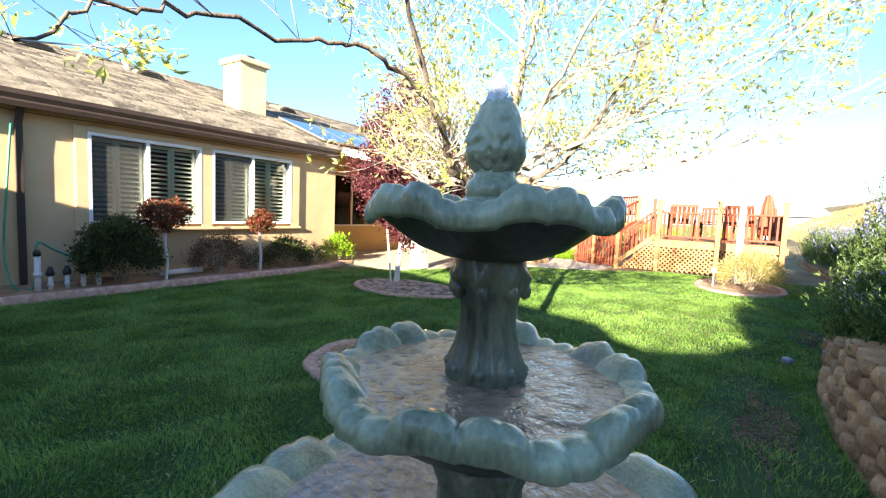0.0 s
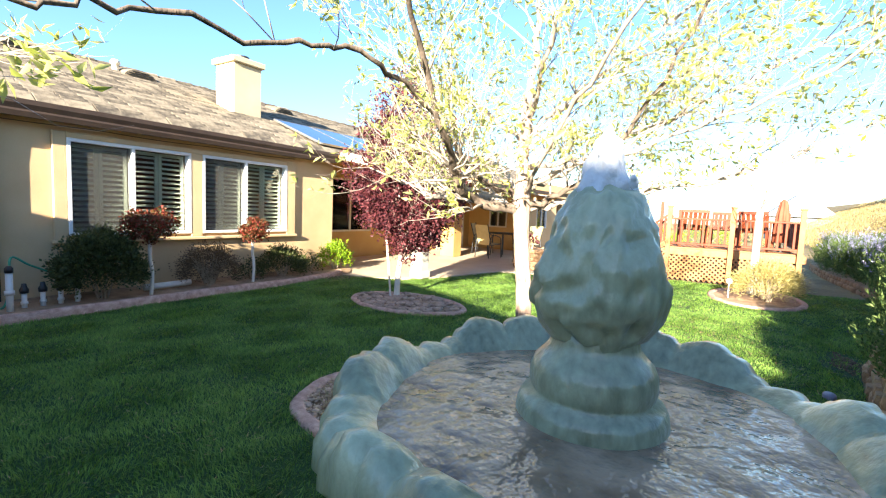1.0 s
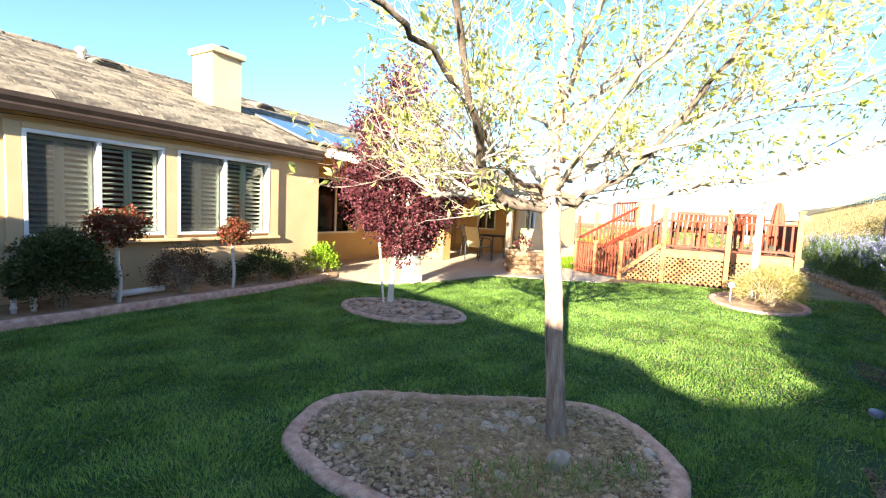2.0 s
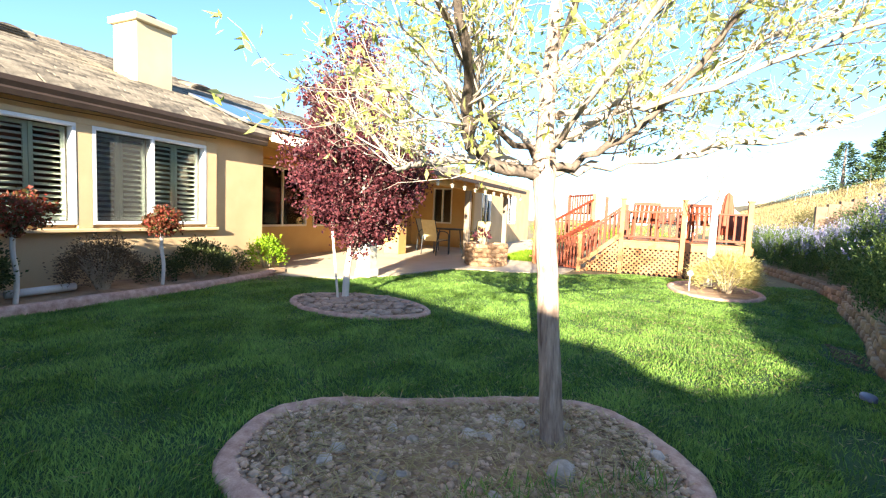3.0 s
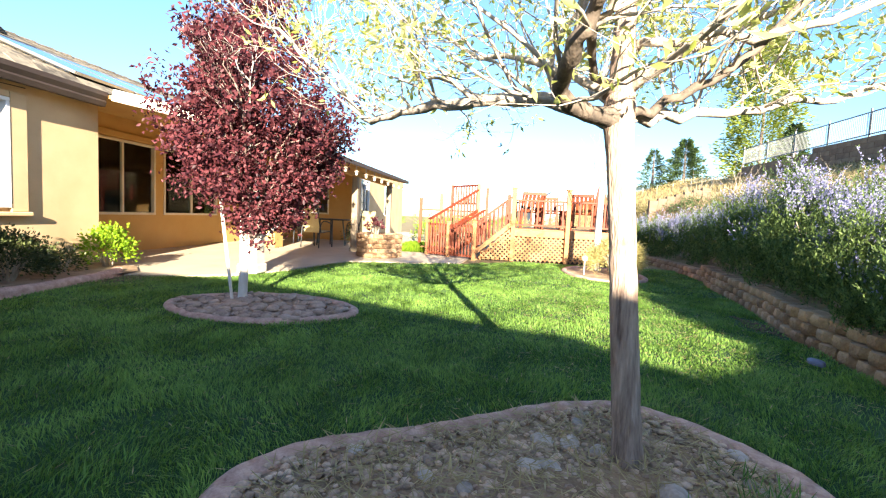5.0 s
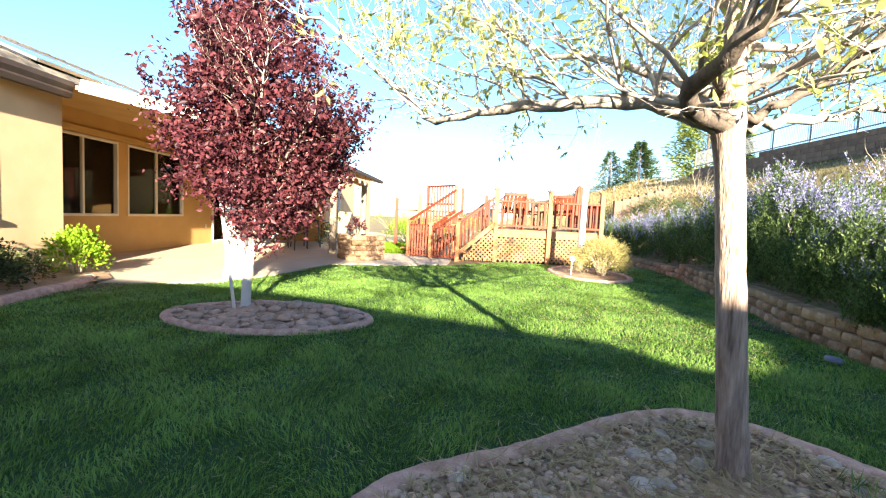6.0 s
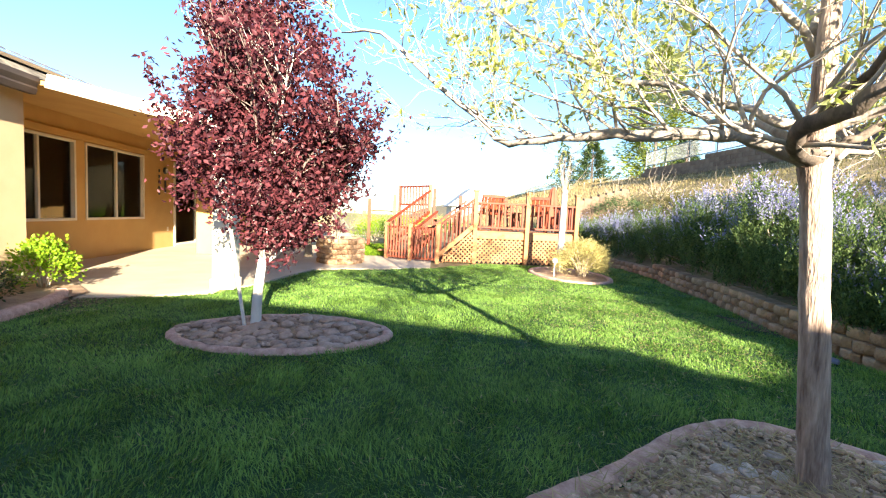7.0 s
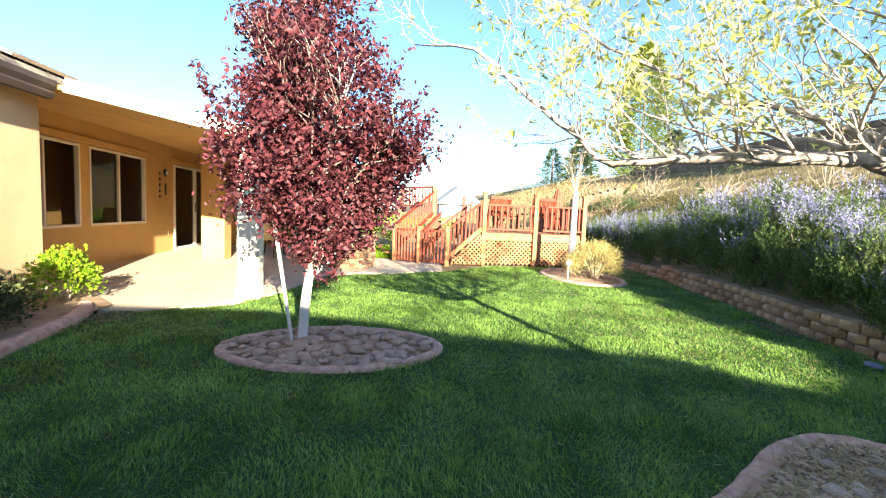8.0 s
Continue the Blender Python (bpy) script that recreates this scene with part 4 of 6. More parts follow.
for x, y, s, mt in ((12.35, 6.45, 0.14, GREYWOOD), (15.4, 6.3, 0.14, GREYWOOD)):
    t = thing("patio_post", (x, y, 0.03), "pale square patio post" if mt is CREAM else "weathered wooden patio post", "post", "patio posts", "structure")
    block("shaft", x - s / 2, x + s / 2, y - s / 2, y + s / 2, 0.03, 1.83, mt, t, "", 0.008)
    block("foot", x - s / 2 - 0.02, x + s / 2 + 0.02, y - s / 2 - 0.02, y + s / 2 + 0.02, 0.03, 0.12, mt, t, "", 0.006)
for i in range(10):
    x = 9.4 + i * 0.74
    t = thing("lantern", (x, 6.0, 1.70), "small cream hanging lantern under the patio eave", "lantern", "lanterns along the eave")
    g = Geo()
    g.tube([(x, 6.0, 1.97), (x, 6.0, 1.84)], [0.005, 0.005], 5)
    part("hook", g, IRON, t)
    g = Geo()
    g.lathe([(0.01, 0.145), (0.055, 0.115), (0.055, 0.105), (0.03, 0.105)], (x, 6.0, 1.70), 12)
    part("shade", g, GREYWOOD, t, "", True)
    g = Geo()
    g.lathe([(0.028, 0.105), (0.028, 0.05), (0.018, 0.04), (0.0, 0.04)], (x, 6.0, 1.70), 12)
    part("globe", g, CREAM, t, "", True)

# two unseen walls added behind the camera, tops shaped to shade the lawn
def wing(name, x, depth, line):
    """An unseen stucco wall that casts shade, its face at x; line gives (y, height) along its top."""
    g = Geo()
    v = [(x, line[0][0], 0.0)] + [(x, y, z) for y, z in line] + [(x, line[-1][0], 0.0)]
    n = len(v)
    g.add(v + [(x - depth, y, z * 0.85) for _, y, z in v], [tuple(range(n - 1, -1, -1)), tuple(range(n, 2 * n))] + [(i, (i + 1) % n, n + (i + 1) % n, n + i) for i in range(n)])
    solo(name, g, STUCCO, "plain ochre stucco wall, unseen, added to cast shade", "wall", "structure")


wing("shade_wall_west", -4.2, 4.0, [(-9.0, 5.2), (-3.1, 4.6), (-2.75, 4.1), (-2.2, 3.66), (-1.58, 3.60), (-1.42, 3.38), (-1.2, 3.05), (-0.72, 2.87), (-0.15, 2.76), (0.12, 2.84), (0.28, 3.0), (0.7, 3.04),
                              (1.2, 3.12), (2.05, 3.25), (2.86, 3.41), (3.9, 3.53)])
wing("shade_wall_north_west", -0.5, 3.4, [(4.4, 2.37), (4.6, 2.40), (7.22, 2.46), (7.68, 2.24), (8.12, 2.12), (8.6, 2.05)])

# ---- trees ----


def grow(g, start, direction, length, radius, rng, depth, tips, wander=0.25, up=0.05, steps=6, spread=0.8, kids=3, taper=0.35):
    """A branch with side shoots, drawn into g; its fine ends go to tips."""
    p, d = Vector(start), Vector(direction).normalized()
    pts, rad = [p.copy()], [radius]
    for i in range(steps):
        if d.z < -0.05:
            d.z *= 0.4
        d = (d + Vector(rng.normal(0, wander / steps ** 0.5, 3)) + Vector((0, 0, up / steps))).normalized()
        p = p + d * (length / steps)
        pts.append(p.copy())
        rad.append(radius * (1 - (1 - taper) * (i + 1) / steps))
    g.tube(pts, rad, 7 if radius > 0.015 else (5 if radius > 0.005 else 3))
    for i in range(1, len(pts)):
        if depth <= 1:
            tips.append((pts[i].copy(), (pts[i] - pts[i - 1]).normalized(), depth))
    if depth > 0:
        for k in range(kids):
            i = 1 + int(rng.uniform(0.15, 1.0) * (steps - 1))
            base = (pts[i] - pts[i - 1]).normalized()
            side = Vector(rng.normal(0, 1, 3))
            side = (side - side.dot(base) * base).normalized()
            nd = (base + side * rng.uniform(0.45, 1.0) * spread).normalized()
            grow(g, pts[i], nd, length * rng.uniform(0.42, 0.66), max(rad[i] * 0.58, 0.0014), rng, depth - 1, tips, wander * 1.1, up, max(3, steps - 1), spread, kids, taper)
        grow(g, pts[-1], d, length * 0.5, rad[-1], rng, depth - 1, tips, wander, up, max(3, steps - 1), spread, max(1, kids - 1), taper)


def smooth_line(pts, n=5):
    p = [Vector(q) for q in pts]
    out = []
    for i in range(len(p) - 1):
        a, b, c, d = p[max(i - 1, 0)], p[i], p[i + 1], p[min(i + 2, len(p) - 1)]
        for k in range(n):
            f = k / n
            out.append(0.5 * (2 * b + (c - a) * f + (2 * a - 5 * b + 4 * c - d) * f * f + (3 * b - a - 3 * c + d) * f ** 3))
    out.append(p[-1])
    return out


def locust_tree():
    rng = np.random.default_rng(21)
    t = thing("shade_tree", (3.52, 2.615, 0.0), "pale-barked spring tree with spreading limbs and sparse yellow-green leaves", "tree")
    g = Geo()
    line = smooth_line([(3.52, 2.612, -0.03), (3.53, 2.64, 0.3), (3.53, 2.67, 0.6), (3.54, 2.695, 0.9), (3.54, 2.725, 1.2), (3.55, 2.745, 1.42), (3.54, 2.75, 1.75), (3.56, 2.74, 2.2)], 6)
    rad = [0.082 if i == 0 else float(np.interp(q.z, [0, 0.15, 0.9, 1.3, 1.45, 1.6, 2.2], [0.068, 0.058, 0.053, 0.053, 0.064, 0.045, 0.030])) for i, q in enumerate(line)]
    n = 18
    line = [q + Vector(rng.normal(0, 0.0012, 3)) for q in line]
    g.tube(line, rad, n)
    part("trunk", g, BARK, t, "pale grey fissured trunk", True)
    tips = []
    # main limbs as lines from the fork
    limbs = [
        [(3.56, 2.78, 1.42), (3.60, 3.05, 1.50), (3.65, 3.38, 1.50), (3.92, 3.70, 1.50), (4.12, 3.96, 1.53), (4.30, 4.45, 1.98)],
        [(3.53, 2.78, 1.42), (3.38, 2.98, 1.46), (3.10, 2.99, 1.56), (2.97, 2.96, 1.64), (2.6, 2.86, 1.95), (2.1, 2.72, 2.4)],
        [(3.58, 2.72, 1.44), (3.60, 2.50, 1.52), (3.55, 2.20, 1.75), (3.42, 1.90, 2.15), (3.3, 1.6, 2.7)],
        [(3.60, 2.72, 1.42), (3.78, 2.35, 1.50), (3.98, 1.75, 1.62), (4.1, 1.1, 1.85), (4.2, 0.4, 2.25)],
        [(3.60, 2.74, 1.5), (3.95, 2.75, 1.62), (4.5, 2.65, 1.8), (5.1, 2.45, 2.05), (5.6, 2.3, 2.45)],
        [(3.59, 2.80, 1.55), (3.85, 3.05, 1.72), (4.2, 3.5, 1.95), (4.5, 3.95, 2.3)],
        [(3.60, 2.74, 1.85), (3.55, 3.05, 2.1), (3.4, 3.5, 2.35), (3.2, 4.0, 2.75)],
        [(3.60, 2.74, 2.2), (3.62, 2.72, 2.6), (3.58, 2.75, 3.1), (3.5, 2.8, 3.6)],
        [(3.60, 2.74, 2.0), (3.3, 2.55, 2.3), (2.9, 2.25, 2.7), (2.5, 1.9, 3.1)],
        [(3.60, 2.74, 1.95), (3.95, 2.5, 2.25), (4.3, 2.1, 2.6), (4.7, 1.6, 3.0)],
        [(3.56, 2.74, 1.5), (3.15, 2.45, 1.75), (2.75, 2.05, 2.1), (2.35, 1.55, 2.5)],
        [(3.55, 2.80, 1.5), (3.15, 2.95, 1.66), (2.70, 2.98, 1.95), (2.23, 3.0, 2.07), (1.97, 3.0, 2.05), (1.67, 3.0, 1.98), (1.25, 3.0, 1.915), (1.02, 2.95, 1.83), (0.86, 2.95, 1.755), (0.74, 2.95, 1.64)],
        [(3.58, 2.70, 1.6), (3.85, 2.15, 1.9), (4.0, 1.5, 2.25), (4.08, 0.93, 2.54), (4.1, 0.4, 2.75)],
        [(3.56, 2.70, 1.7), (3.5, 2.2, 1.75), (3.46, 1.72, 1.9), (3.2, 1.2, 2.1), (2.9, 0.8, 2.35)],
        [(3.60, 2.74, 1.9), (3.78, 2.5, 2.2), (3.68, 1.87, 2.6), (3.5, 1.3, 2.9)],
    ]
    widths = [0.037, 0.037, 0.023, 0.025, 0.023, 0.021, 0.019, 0.028, 0.019, 0.019, 0.018, 0.016, 0.020, 0.018, 0.017]
    for which, (limb, w) in enumerate(zip(limbs, widths)):
        line = smooth_line(limb, 5)
        g, fine = Geo(), Geo()
        m = len(line)
        jit = [q + Vector(rng.normal(0, 0.012, 3)) if 0 < i < m - 1 else q for i, q in enumerate(line)]
        rr = [w * (1 - 0.72 * i / (m - 1)) * (1.25 if i == 0 else 1) * (1 + 0.10 * math.sin(i * 2.1 + which)) for i in range(m)]
        g.tube(jit, rr, 10)
        for i in range(4, m, 5 if which == 11 else 1):
            for _ in range(2 if rng.random() < 0.3 else 1):
                base = (jit[i] - jit[i - 1]).normalized()
                side = Vector(rng.normal(0, 1, 3))
                side = (side - side.dot(base) * base).normalized()
                side.z = abs(side.z) * 0.8 + 0.05
                grow(fine, jit[i], base * 0.7 + side * 0.9, rng.uniform(0.38, 0.72), rr[i] * 0.33, rng, 2, tips, 0.45, 0.2, 5, 0.9, 3)
        grow(fine, jit[-1], (jit[-1] - jit[-2]), 0.8 if limb[-1][0] > 1 else 0.25, rr[-1], rng, 2, tips, 0.4, 0.1, 5, 0.8, 3)
        # limbs whose shade is put into their bark colour
        in_shade = which in (1, 2, 11)
        ob = part("limb", g, LIMB_BARK_SHADED if in_shade else PALE_LIMB, t, "limb in shade-darkened bark" if in_shade else "", True)
        tagged(part("twig_spray", fine, FINE_TWIG, ob, "pale fine twigs", True), kind="stuff")
    rng2 = np.random.default_rng(8)
    c, ax = [], []
    for q, d, dep in tips:
        if rng2.random() < (0.10 if q.y > 4.1 and q.x > 3.2 else 0.19):
            for k in range(int(rng2.integers(3, 7))):
                c.append(np.array(q) + rng2.normal(0, 0.02, 3))
                a = np.array(d) * 0.6 + rng2.normal(0, 0.6, 3)
                a[2] -= 0.35
                ax.append(a)
    c, ax = np.array(c), np.array(ax)
    ob = new("crown", leaf_mesh("crown", c, ax, unit(rng2, len(c)), 0.050, 0.018, SPRING_LEAF, rng2))
    put(ob, t)
    tagged(ob, "sparse yellow-green spring leaf tufts")
    return len(tips), len(c)


locust_tree()


def plum_tree():
    rng = np.random.default_rng(33)
    t = thing("plum_tree", (5.98, 5.68, 0.03), "purple-leaf plum tree with a whitewashed trunk and a teardrop crown", "tree")
    g = Geo()
    line = smooth_line([(5.98, 5.68, 0.0), (5.97, 5.66, 0.35), (5.98, 5.63, 0.62), (5.98, 5.62, 0.8)], 5)
    g.tube(line, [0.062 if i == 0 else 0.047 - 0.001 * i for i in range(len(line))], 14)
    part("trunk", g, BARK_WHITE, t, "whitewashed trunk", True)
    centre = Vector((6.06, 5.57, 1.85))

    def radius_at(z):
        return float(np.interp(z, [0.55, 0.9, 1.4, 1.9, 2.4, 2.9, 3.35], [0.12, 0.40, 0.78, 0.85, 0.54, 0.25, 0.05]))
    ends = []
    for k in range(26):
        a = k * 2.399 + rng.uniform(-0.3, 0.3)
        z = 0.75 + 2.5 * ((k * 0.618) % 1)
        r = radius_at(z) * rng.uniform(0.75, 1.0)
        end = Vector((centre.x + r * math.cos(a), centre.y + r * math.sin(a), z + 0.12))
        s = Vector((5.98, 5.62, 0.6 + 0.22 * rng.random()))
        mid = s.lerp(end, 0.5) + Vector((0, 0, 0.18 if z > 1.2 else -0.05))
        line = smooth_line([s, mid, end], 5)
        g = Geo()
        m = len(line)
        g.tube(line, [0.021 * (1 - 0.8 * i / (m - 1)) for i in range(m)], 6)
        tips = []
        for i in range(3, m):
            for _ in range(2):
                d = (line[i] - line[i - 1]).normalized() + Vector(rng.normal(0, 0.6, 3)) + Vector((0, 0, 0.3))
                grow(g, line[i], d, rng.uniform(0.2, 0.38), 0.007, rng, 1, tips, 0.4, 0.3, 4, 0.8, 2)
        part("limb", g, BARK_WHITE if k < 6 else PLUM_BARK, t, "", True)
        ends += tips
    n = 15000
    z = rng.uniform(0.58, 3.35, n * 2)
    keep = rng.random(n * 2) < np.array([radius_at(q) for q in z]) ** 2 / 1.3
    z = z[keep][:n]
    n = len(z)
    a = rng.uniform(0, 6.283, n)
    lump = 1 + 0.16 * np.sin(a * 5 + z * 4.1) + 0.11 * np.sin(a * 9 - z * 7.3)
    r = np.array([radius_at(q) for q in z]) * np.sqrt(rng.uniform(0.12, 1.0, n)) * lump
    c = np.stack([centre.x + r * np.cos(a), centre.y + r * np.sin(a), z + 0.05 * np.sin(a * 7)], 1)
    # leaves gather in clumps, with gaps between
    cl = c[rng.integers(0, n, 520)]
    pick = rng.integers(0, len(cl), 20500)
    c = cl[pick] + rng.normal(0, 1, (len(pick), 3)) * np.array([0.062, 0.062, 0.048])
    tp = np.array([q for q, d, dep in ends])
    tp = np.repeat(tp, 3, axis=0) + rng.normal(0, 0.03, (len(tp) * 3, 3))
    sp = []
    for k in range(46):
        a, z = rng.uniform(0, 6.28), rng.uniform(1.2, 3.1)
        r = radius_at(z) * 1.0
        s = np.array([centre.x + r * math.cos(a), centre.y + r * math.sin(a), z])
        d = np.array([0.5 * math.cos(a), 0.5 * math.sin(a), 0.9])
        for j in range(26):
            sp.append(s + d * rng.uniform(0, 0.33) + rng.normal(0, 0.022, 3))
    c = np.concatenate([c, tp, np.array(sp)])
    ob = new("crown", leaf_mesh("crown", c, unit(rng, len(c)) + np.array([0, 0, -0.1]), unit(rng, len(c)), 0.050, 0.029, PLUM_LEAF, rng))
    put(ob, t)
    tagged(ob, "dense purple-red leaf clumps")
    st = thing("tree_stake", (5.93, 5.76, 0.03), "pale slanting wooden tree stake beside the plum", "stake")
    bar("pole", (5.93, 5.755, 0.03), (5.98, 5.93, 1.10), 0.024, 0.024, BARK_WHITE, st)


plum_tree()


def bare_tree():
    rng = np.random.default_rng(14)
    t = thing("small_tree", (10.95, 1.04, 0.03), "small leafless white-barked tree before the deck", "tree")
    g = Geo()
    line = smooth_line([(10.97, 1.05, 0.0), (10.95, 1.04, 0.9), (10.95, 1.03, 1.75)], 5)
    g.tube(line, [0.075 - 0.0022 * i for i in range(len(line))], 12)
    part("trunk", g, BARK_WHITE, t, "", True)
    tips = []
    for k in range(7):
        a = k * 2.4
        g = Geo()
        grow(g, (10.95, 1.03, 1.5 + 0.08 * k % 0.3), (0.5 * math.cos(a), 0.5 * math.sin(a), 1), rng.uniform(0.6, 0.95), 0.012, rng, 2, tips, 0.3, 0.2, 6, 0.7, 3)
        part("limb", g, TWIG, t, "", True)


bare_tree()


def leaf_shrub(name, at, rx, ry, h, count, leaf, width, mat, label, category="shrub", seed=1, stems=8, stem_mat=TWIG, group="", lumps=40, clump=0.06, floor=0.06):
    """A rounded shrub: stems from the ground and clumps of leaves."""
    rng = np.random.default_rng(seed)
    t = thing(name, at, label, category, group)
    g = Geo()
    for k in range(stems):
        a = k * 2.4
        e = Vector((at[0] + rx * 0.6 * math.cos(a), at[1] + ry * 0.6 * math.sin(a), at[2] + h * rng.uniform(0.5, 0.85)))
        s = Vector((at[0] + 0.05 * math.cos(a), at[1] + 0.05 * math.sin(a), at[2]))
        g.tube(smooth_line([s, s.lerp(e, 0.5) + Vector((0, 0, h * 0.1)), e], 3), [0.012, 0.011, 0.010, 0.009, 0.008, 0.007, 0.005], 5)
    part("stem", g, stem_mat, t)
    u = unit(rng, lumps)
    u[:, 2] = np.abs(u[:, 2]) * 1.6 - 0.55
    rr = rng.uniform(0.55, 1.0, (lumps, 1)) ** 0.6
    cc = u * rr * np.array([[rx, ry, h * 0.48]]) + np.array([[at[0], at[1], at[2] + h * 0.52]])
    cc[:, 2] = np.clip(cc[:, 2], at[2] + floor, at[2] + h)
    c = cc[rng.integers(0, lumps, count)] + rng.normal(0, clump, (count, 3))
    c[:, 2] = np.maximum(c[:, 2], at[2] + 0.02)
    d = c - np.array([at[0], at[1], at[2] + h * 0.3])
    ob = new("foliage", leaf_mesh("foliage", c, d / (np.linalg.norm(d, axis=1, keepdims=True) + 1e-6) + unit(rng, count) * 0.8, unit(rng, count), leaf, width, mat, rng))
    put(ob, t)
    return t


leaf_shrub("hedge_bush", (3.19, 8.34, 0.05), 0.50, 0.40, 0.86, 15000, 0.038, 0.024, HEDGE_LEAF, "clipped dark green round bush by the house wall", "bush", 2, lumps=620, clump=0.05)
leaf_shrub("brown_bush", (4.65, 8.38, 0.05), 0.45, 0.32, 0.62, 5200, 0.032, 0.016, BROWN_LEAF, "sparse brownish twiggy bush by the house wall", "bush", 3, 40, lumps=130, clump=0.05)
leaf_shrub("green_bush", (6.05, 8.42, 0.05), 0.50, 0.32, 0.50, 4200, 0.04, 0.024, HEDGE_LEAF, "low green leafy bush by the house wall", "bush", 4, 12, lumps=200, clump=0.05)
leaf_shrub("low_bush", (5.5, 8.55, 0.05), 0.3, 0.2, 0.28, 700, 0.04, 0.02, HEDGE_LEAF, "low dark green plant by the house wall", "bush", 5, lumps=60)
leaf_shrub("low_bush", (6.78, 8.55, 0.05), 0.28, 0.2, 0.26, 700, 0.05, 0.02, HEDGE_LEAF, "low green plant by the house corner", "bush", 6, lumps=60)
leaf_shrub("lime_bush", (7.52, 8.55, 0.05), 0.34, 0.28, 0.54, 1300, 0.05, 0.036, LIME_LEAF, "bright lime-green leafy bush at the house corner", "bush", 7, lumps=90, clump=0.045)
leaf_shrub("straw_bush", (10.25, 0.85, 0.03), 0.52, 0.52, 0.64, 8500, 0.075, 0.008, STRAW, "straw-yellow feathery bush in the bed before the deck", "bush", 8, 20, lumps=200, clump=0.06)


def rose_standard(x, y, z, r, seed):
    rng = np.random.default_rng(seed)
    t = thing("standard_rose", (x, y, 0.05), "standard rose with a thin trunk and a red-green round head", "rose tree", "standard roses by the wall")
    g = Geo()
    line = smooth_line([(x, y, 0.03), (x + 0.02, y, z * 0.4), (x - 0.01, y, z * 0.7), (x, y, z - 0.05)], 4)
    g.tube(line, [0.024] * len(line), 8)
    part("trunk", g, BARK_WHITE, t, "", True)
    for k in range(6):
        a = k * 1.05
        g = Geo()
        g.tube([(x, y, z - 0.06), (x + r * 0.6 * math.cos(a), y + r * 0.6 * math.sin(a), z + 0.08)], [0.012, 0.005], 5)
        part("stem", g, BARK_WHITE, t)
    lump = unit(rng, 70) * np.array([[r, r, r * 0.72]]) * rng.uniform(0.5, 1, (70, 1)) + np.array([[x, y, z + r * 0.45]])
    c = lump[rng.integers(0, 70, 2600)] + rng.normal(0, 0.034, (2600, 3))
    put(new("head", leaf_mesh("head", c, unit(rng, 2600), unit(rng, 2600), 0.045, 0.027, ROSE_LEAF, rng)), t)


rose_standard(3.71, 8.2, 0.86, 0.34, 31)
rose_standard(5.31, 8.22, 0.82, 0.24, 32)


def rosemary(x, y, z, rx, ry, h, spikes, seed, bloom=0.35, label="large rosemary bush with pale blue flowers on the bank"):
    """An upright bush of many leafy spikes; the flowers sit along their tips."""
    rng = np.random.default_rng(seed)
    t = thing("rosemary_bush", (x, y, z), label, "rosemary bush", "rosemary along the retaining wall")
    a, q = rng.uniform(0, 6.28, spikes), np.sqrt(rng.random(spikes))
    hump = np.sqrt(np.maximum(0, 1 - q ** 2 * 0.85)) * (1 + 0.22 * np.sin(a * 3 + seed) * q)
    level = rng.random(spikes) ** 0.5
    base = np.stack([x + rx * q * np.cos(a), y + ry * q * np.sin(a), z + h * hump * level * 0.85 - 0.1], 1)
    heart = base[rng.integers(0, spikes, spikes // 15)]
    heart[:, 2] += rng.normal(0, 0.12, len(heart))
    which = rng.integers(0, len(heart), spikes)
    drift = 0.5 + 0.5 * np.sin(heart[:, 0] * 3.7 + seed) * np.cos(heart[:, 1] * 4.1 + heart[:, 2] * 2.0)
    blooming = rng.random(len(heart)) < 1.5 * bloom * (0.2 + 1.8 * drift) * np.clip(2.2 * (heart[:, 2] - z) / h - 0.35, 0, 1.8)
    base = heart[which] + rng.normal(0, 1, (spikes, 3)) * np.array([0.060, 0.060, 0.06])
    base[:, 2] = np.maximum(base[:, 2], z - 0.02)
    d = np.stack([0.55 * q * np.cos(a), 0.55 * q * np.sin(a), np.ones(spikes)], 1) + rng.normal(0, 0.2, (spikes, 3))
    d /= np.linalg.norm(d, axis=1, keepdims=True)
    L = rng.uniform(0.18, 0.40, spikes)
    per = 23
    s = rng.random((spikes, per)) ** 0.85
    c = (base[:, None] + d[:, None] * (s * L[:, None])[..., None]).reshape(-1, 3) + rng.normal(0, 0.006, (spikes * per, 3))
    ax = np.repeat(d, per, axis=0) * 1.1 + unit(rng, len(c)) * 0.8
    fl = (rng.random(len(c)) < 0.8 * np.repeat(blooming[which], per)) & (s.ravel() > 0.3)
    put(new("foliage", leaf_mesh("foliage", c[~fl], ax[~fl], unit(rng, (~fl).sum()), 0.037, 0.012, ROSEMARY, rng)), t)
    tagged(put(new("bloom", leaf_mesh("flowers", c[fl], ax[fl], unit(rng, fl.sum()), 0.026, 0.016, ROSEMARY_BLOOM, rng)), t, None), "pale blue flower spikes", kind="stuff")
    g = Geo()
    for k in range(10):
        i = int(rng.integers(0, spikes))
        g.tube([(x + rng.normal(0, 0.08), y + rng.normal(0, 0.08), z - 0.05), tuple(base[i])], [0.016, 0.006], 5)
    part("stem", g, TWIG, t)


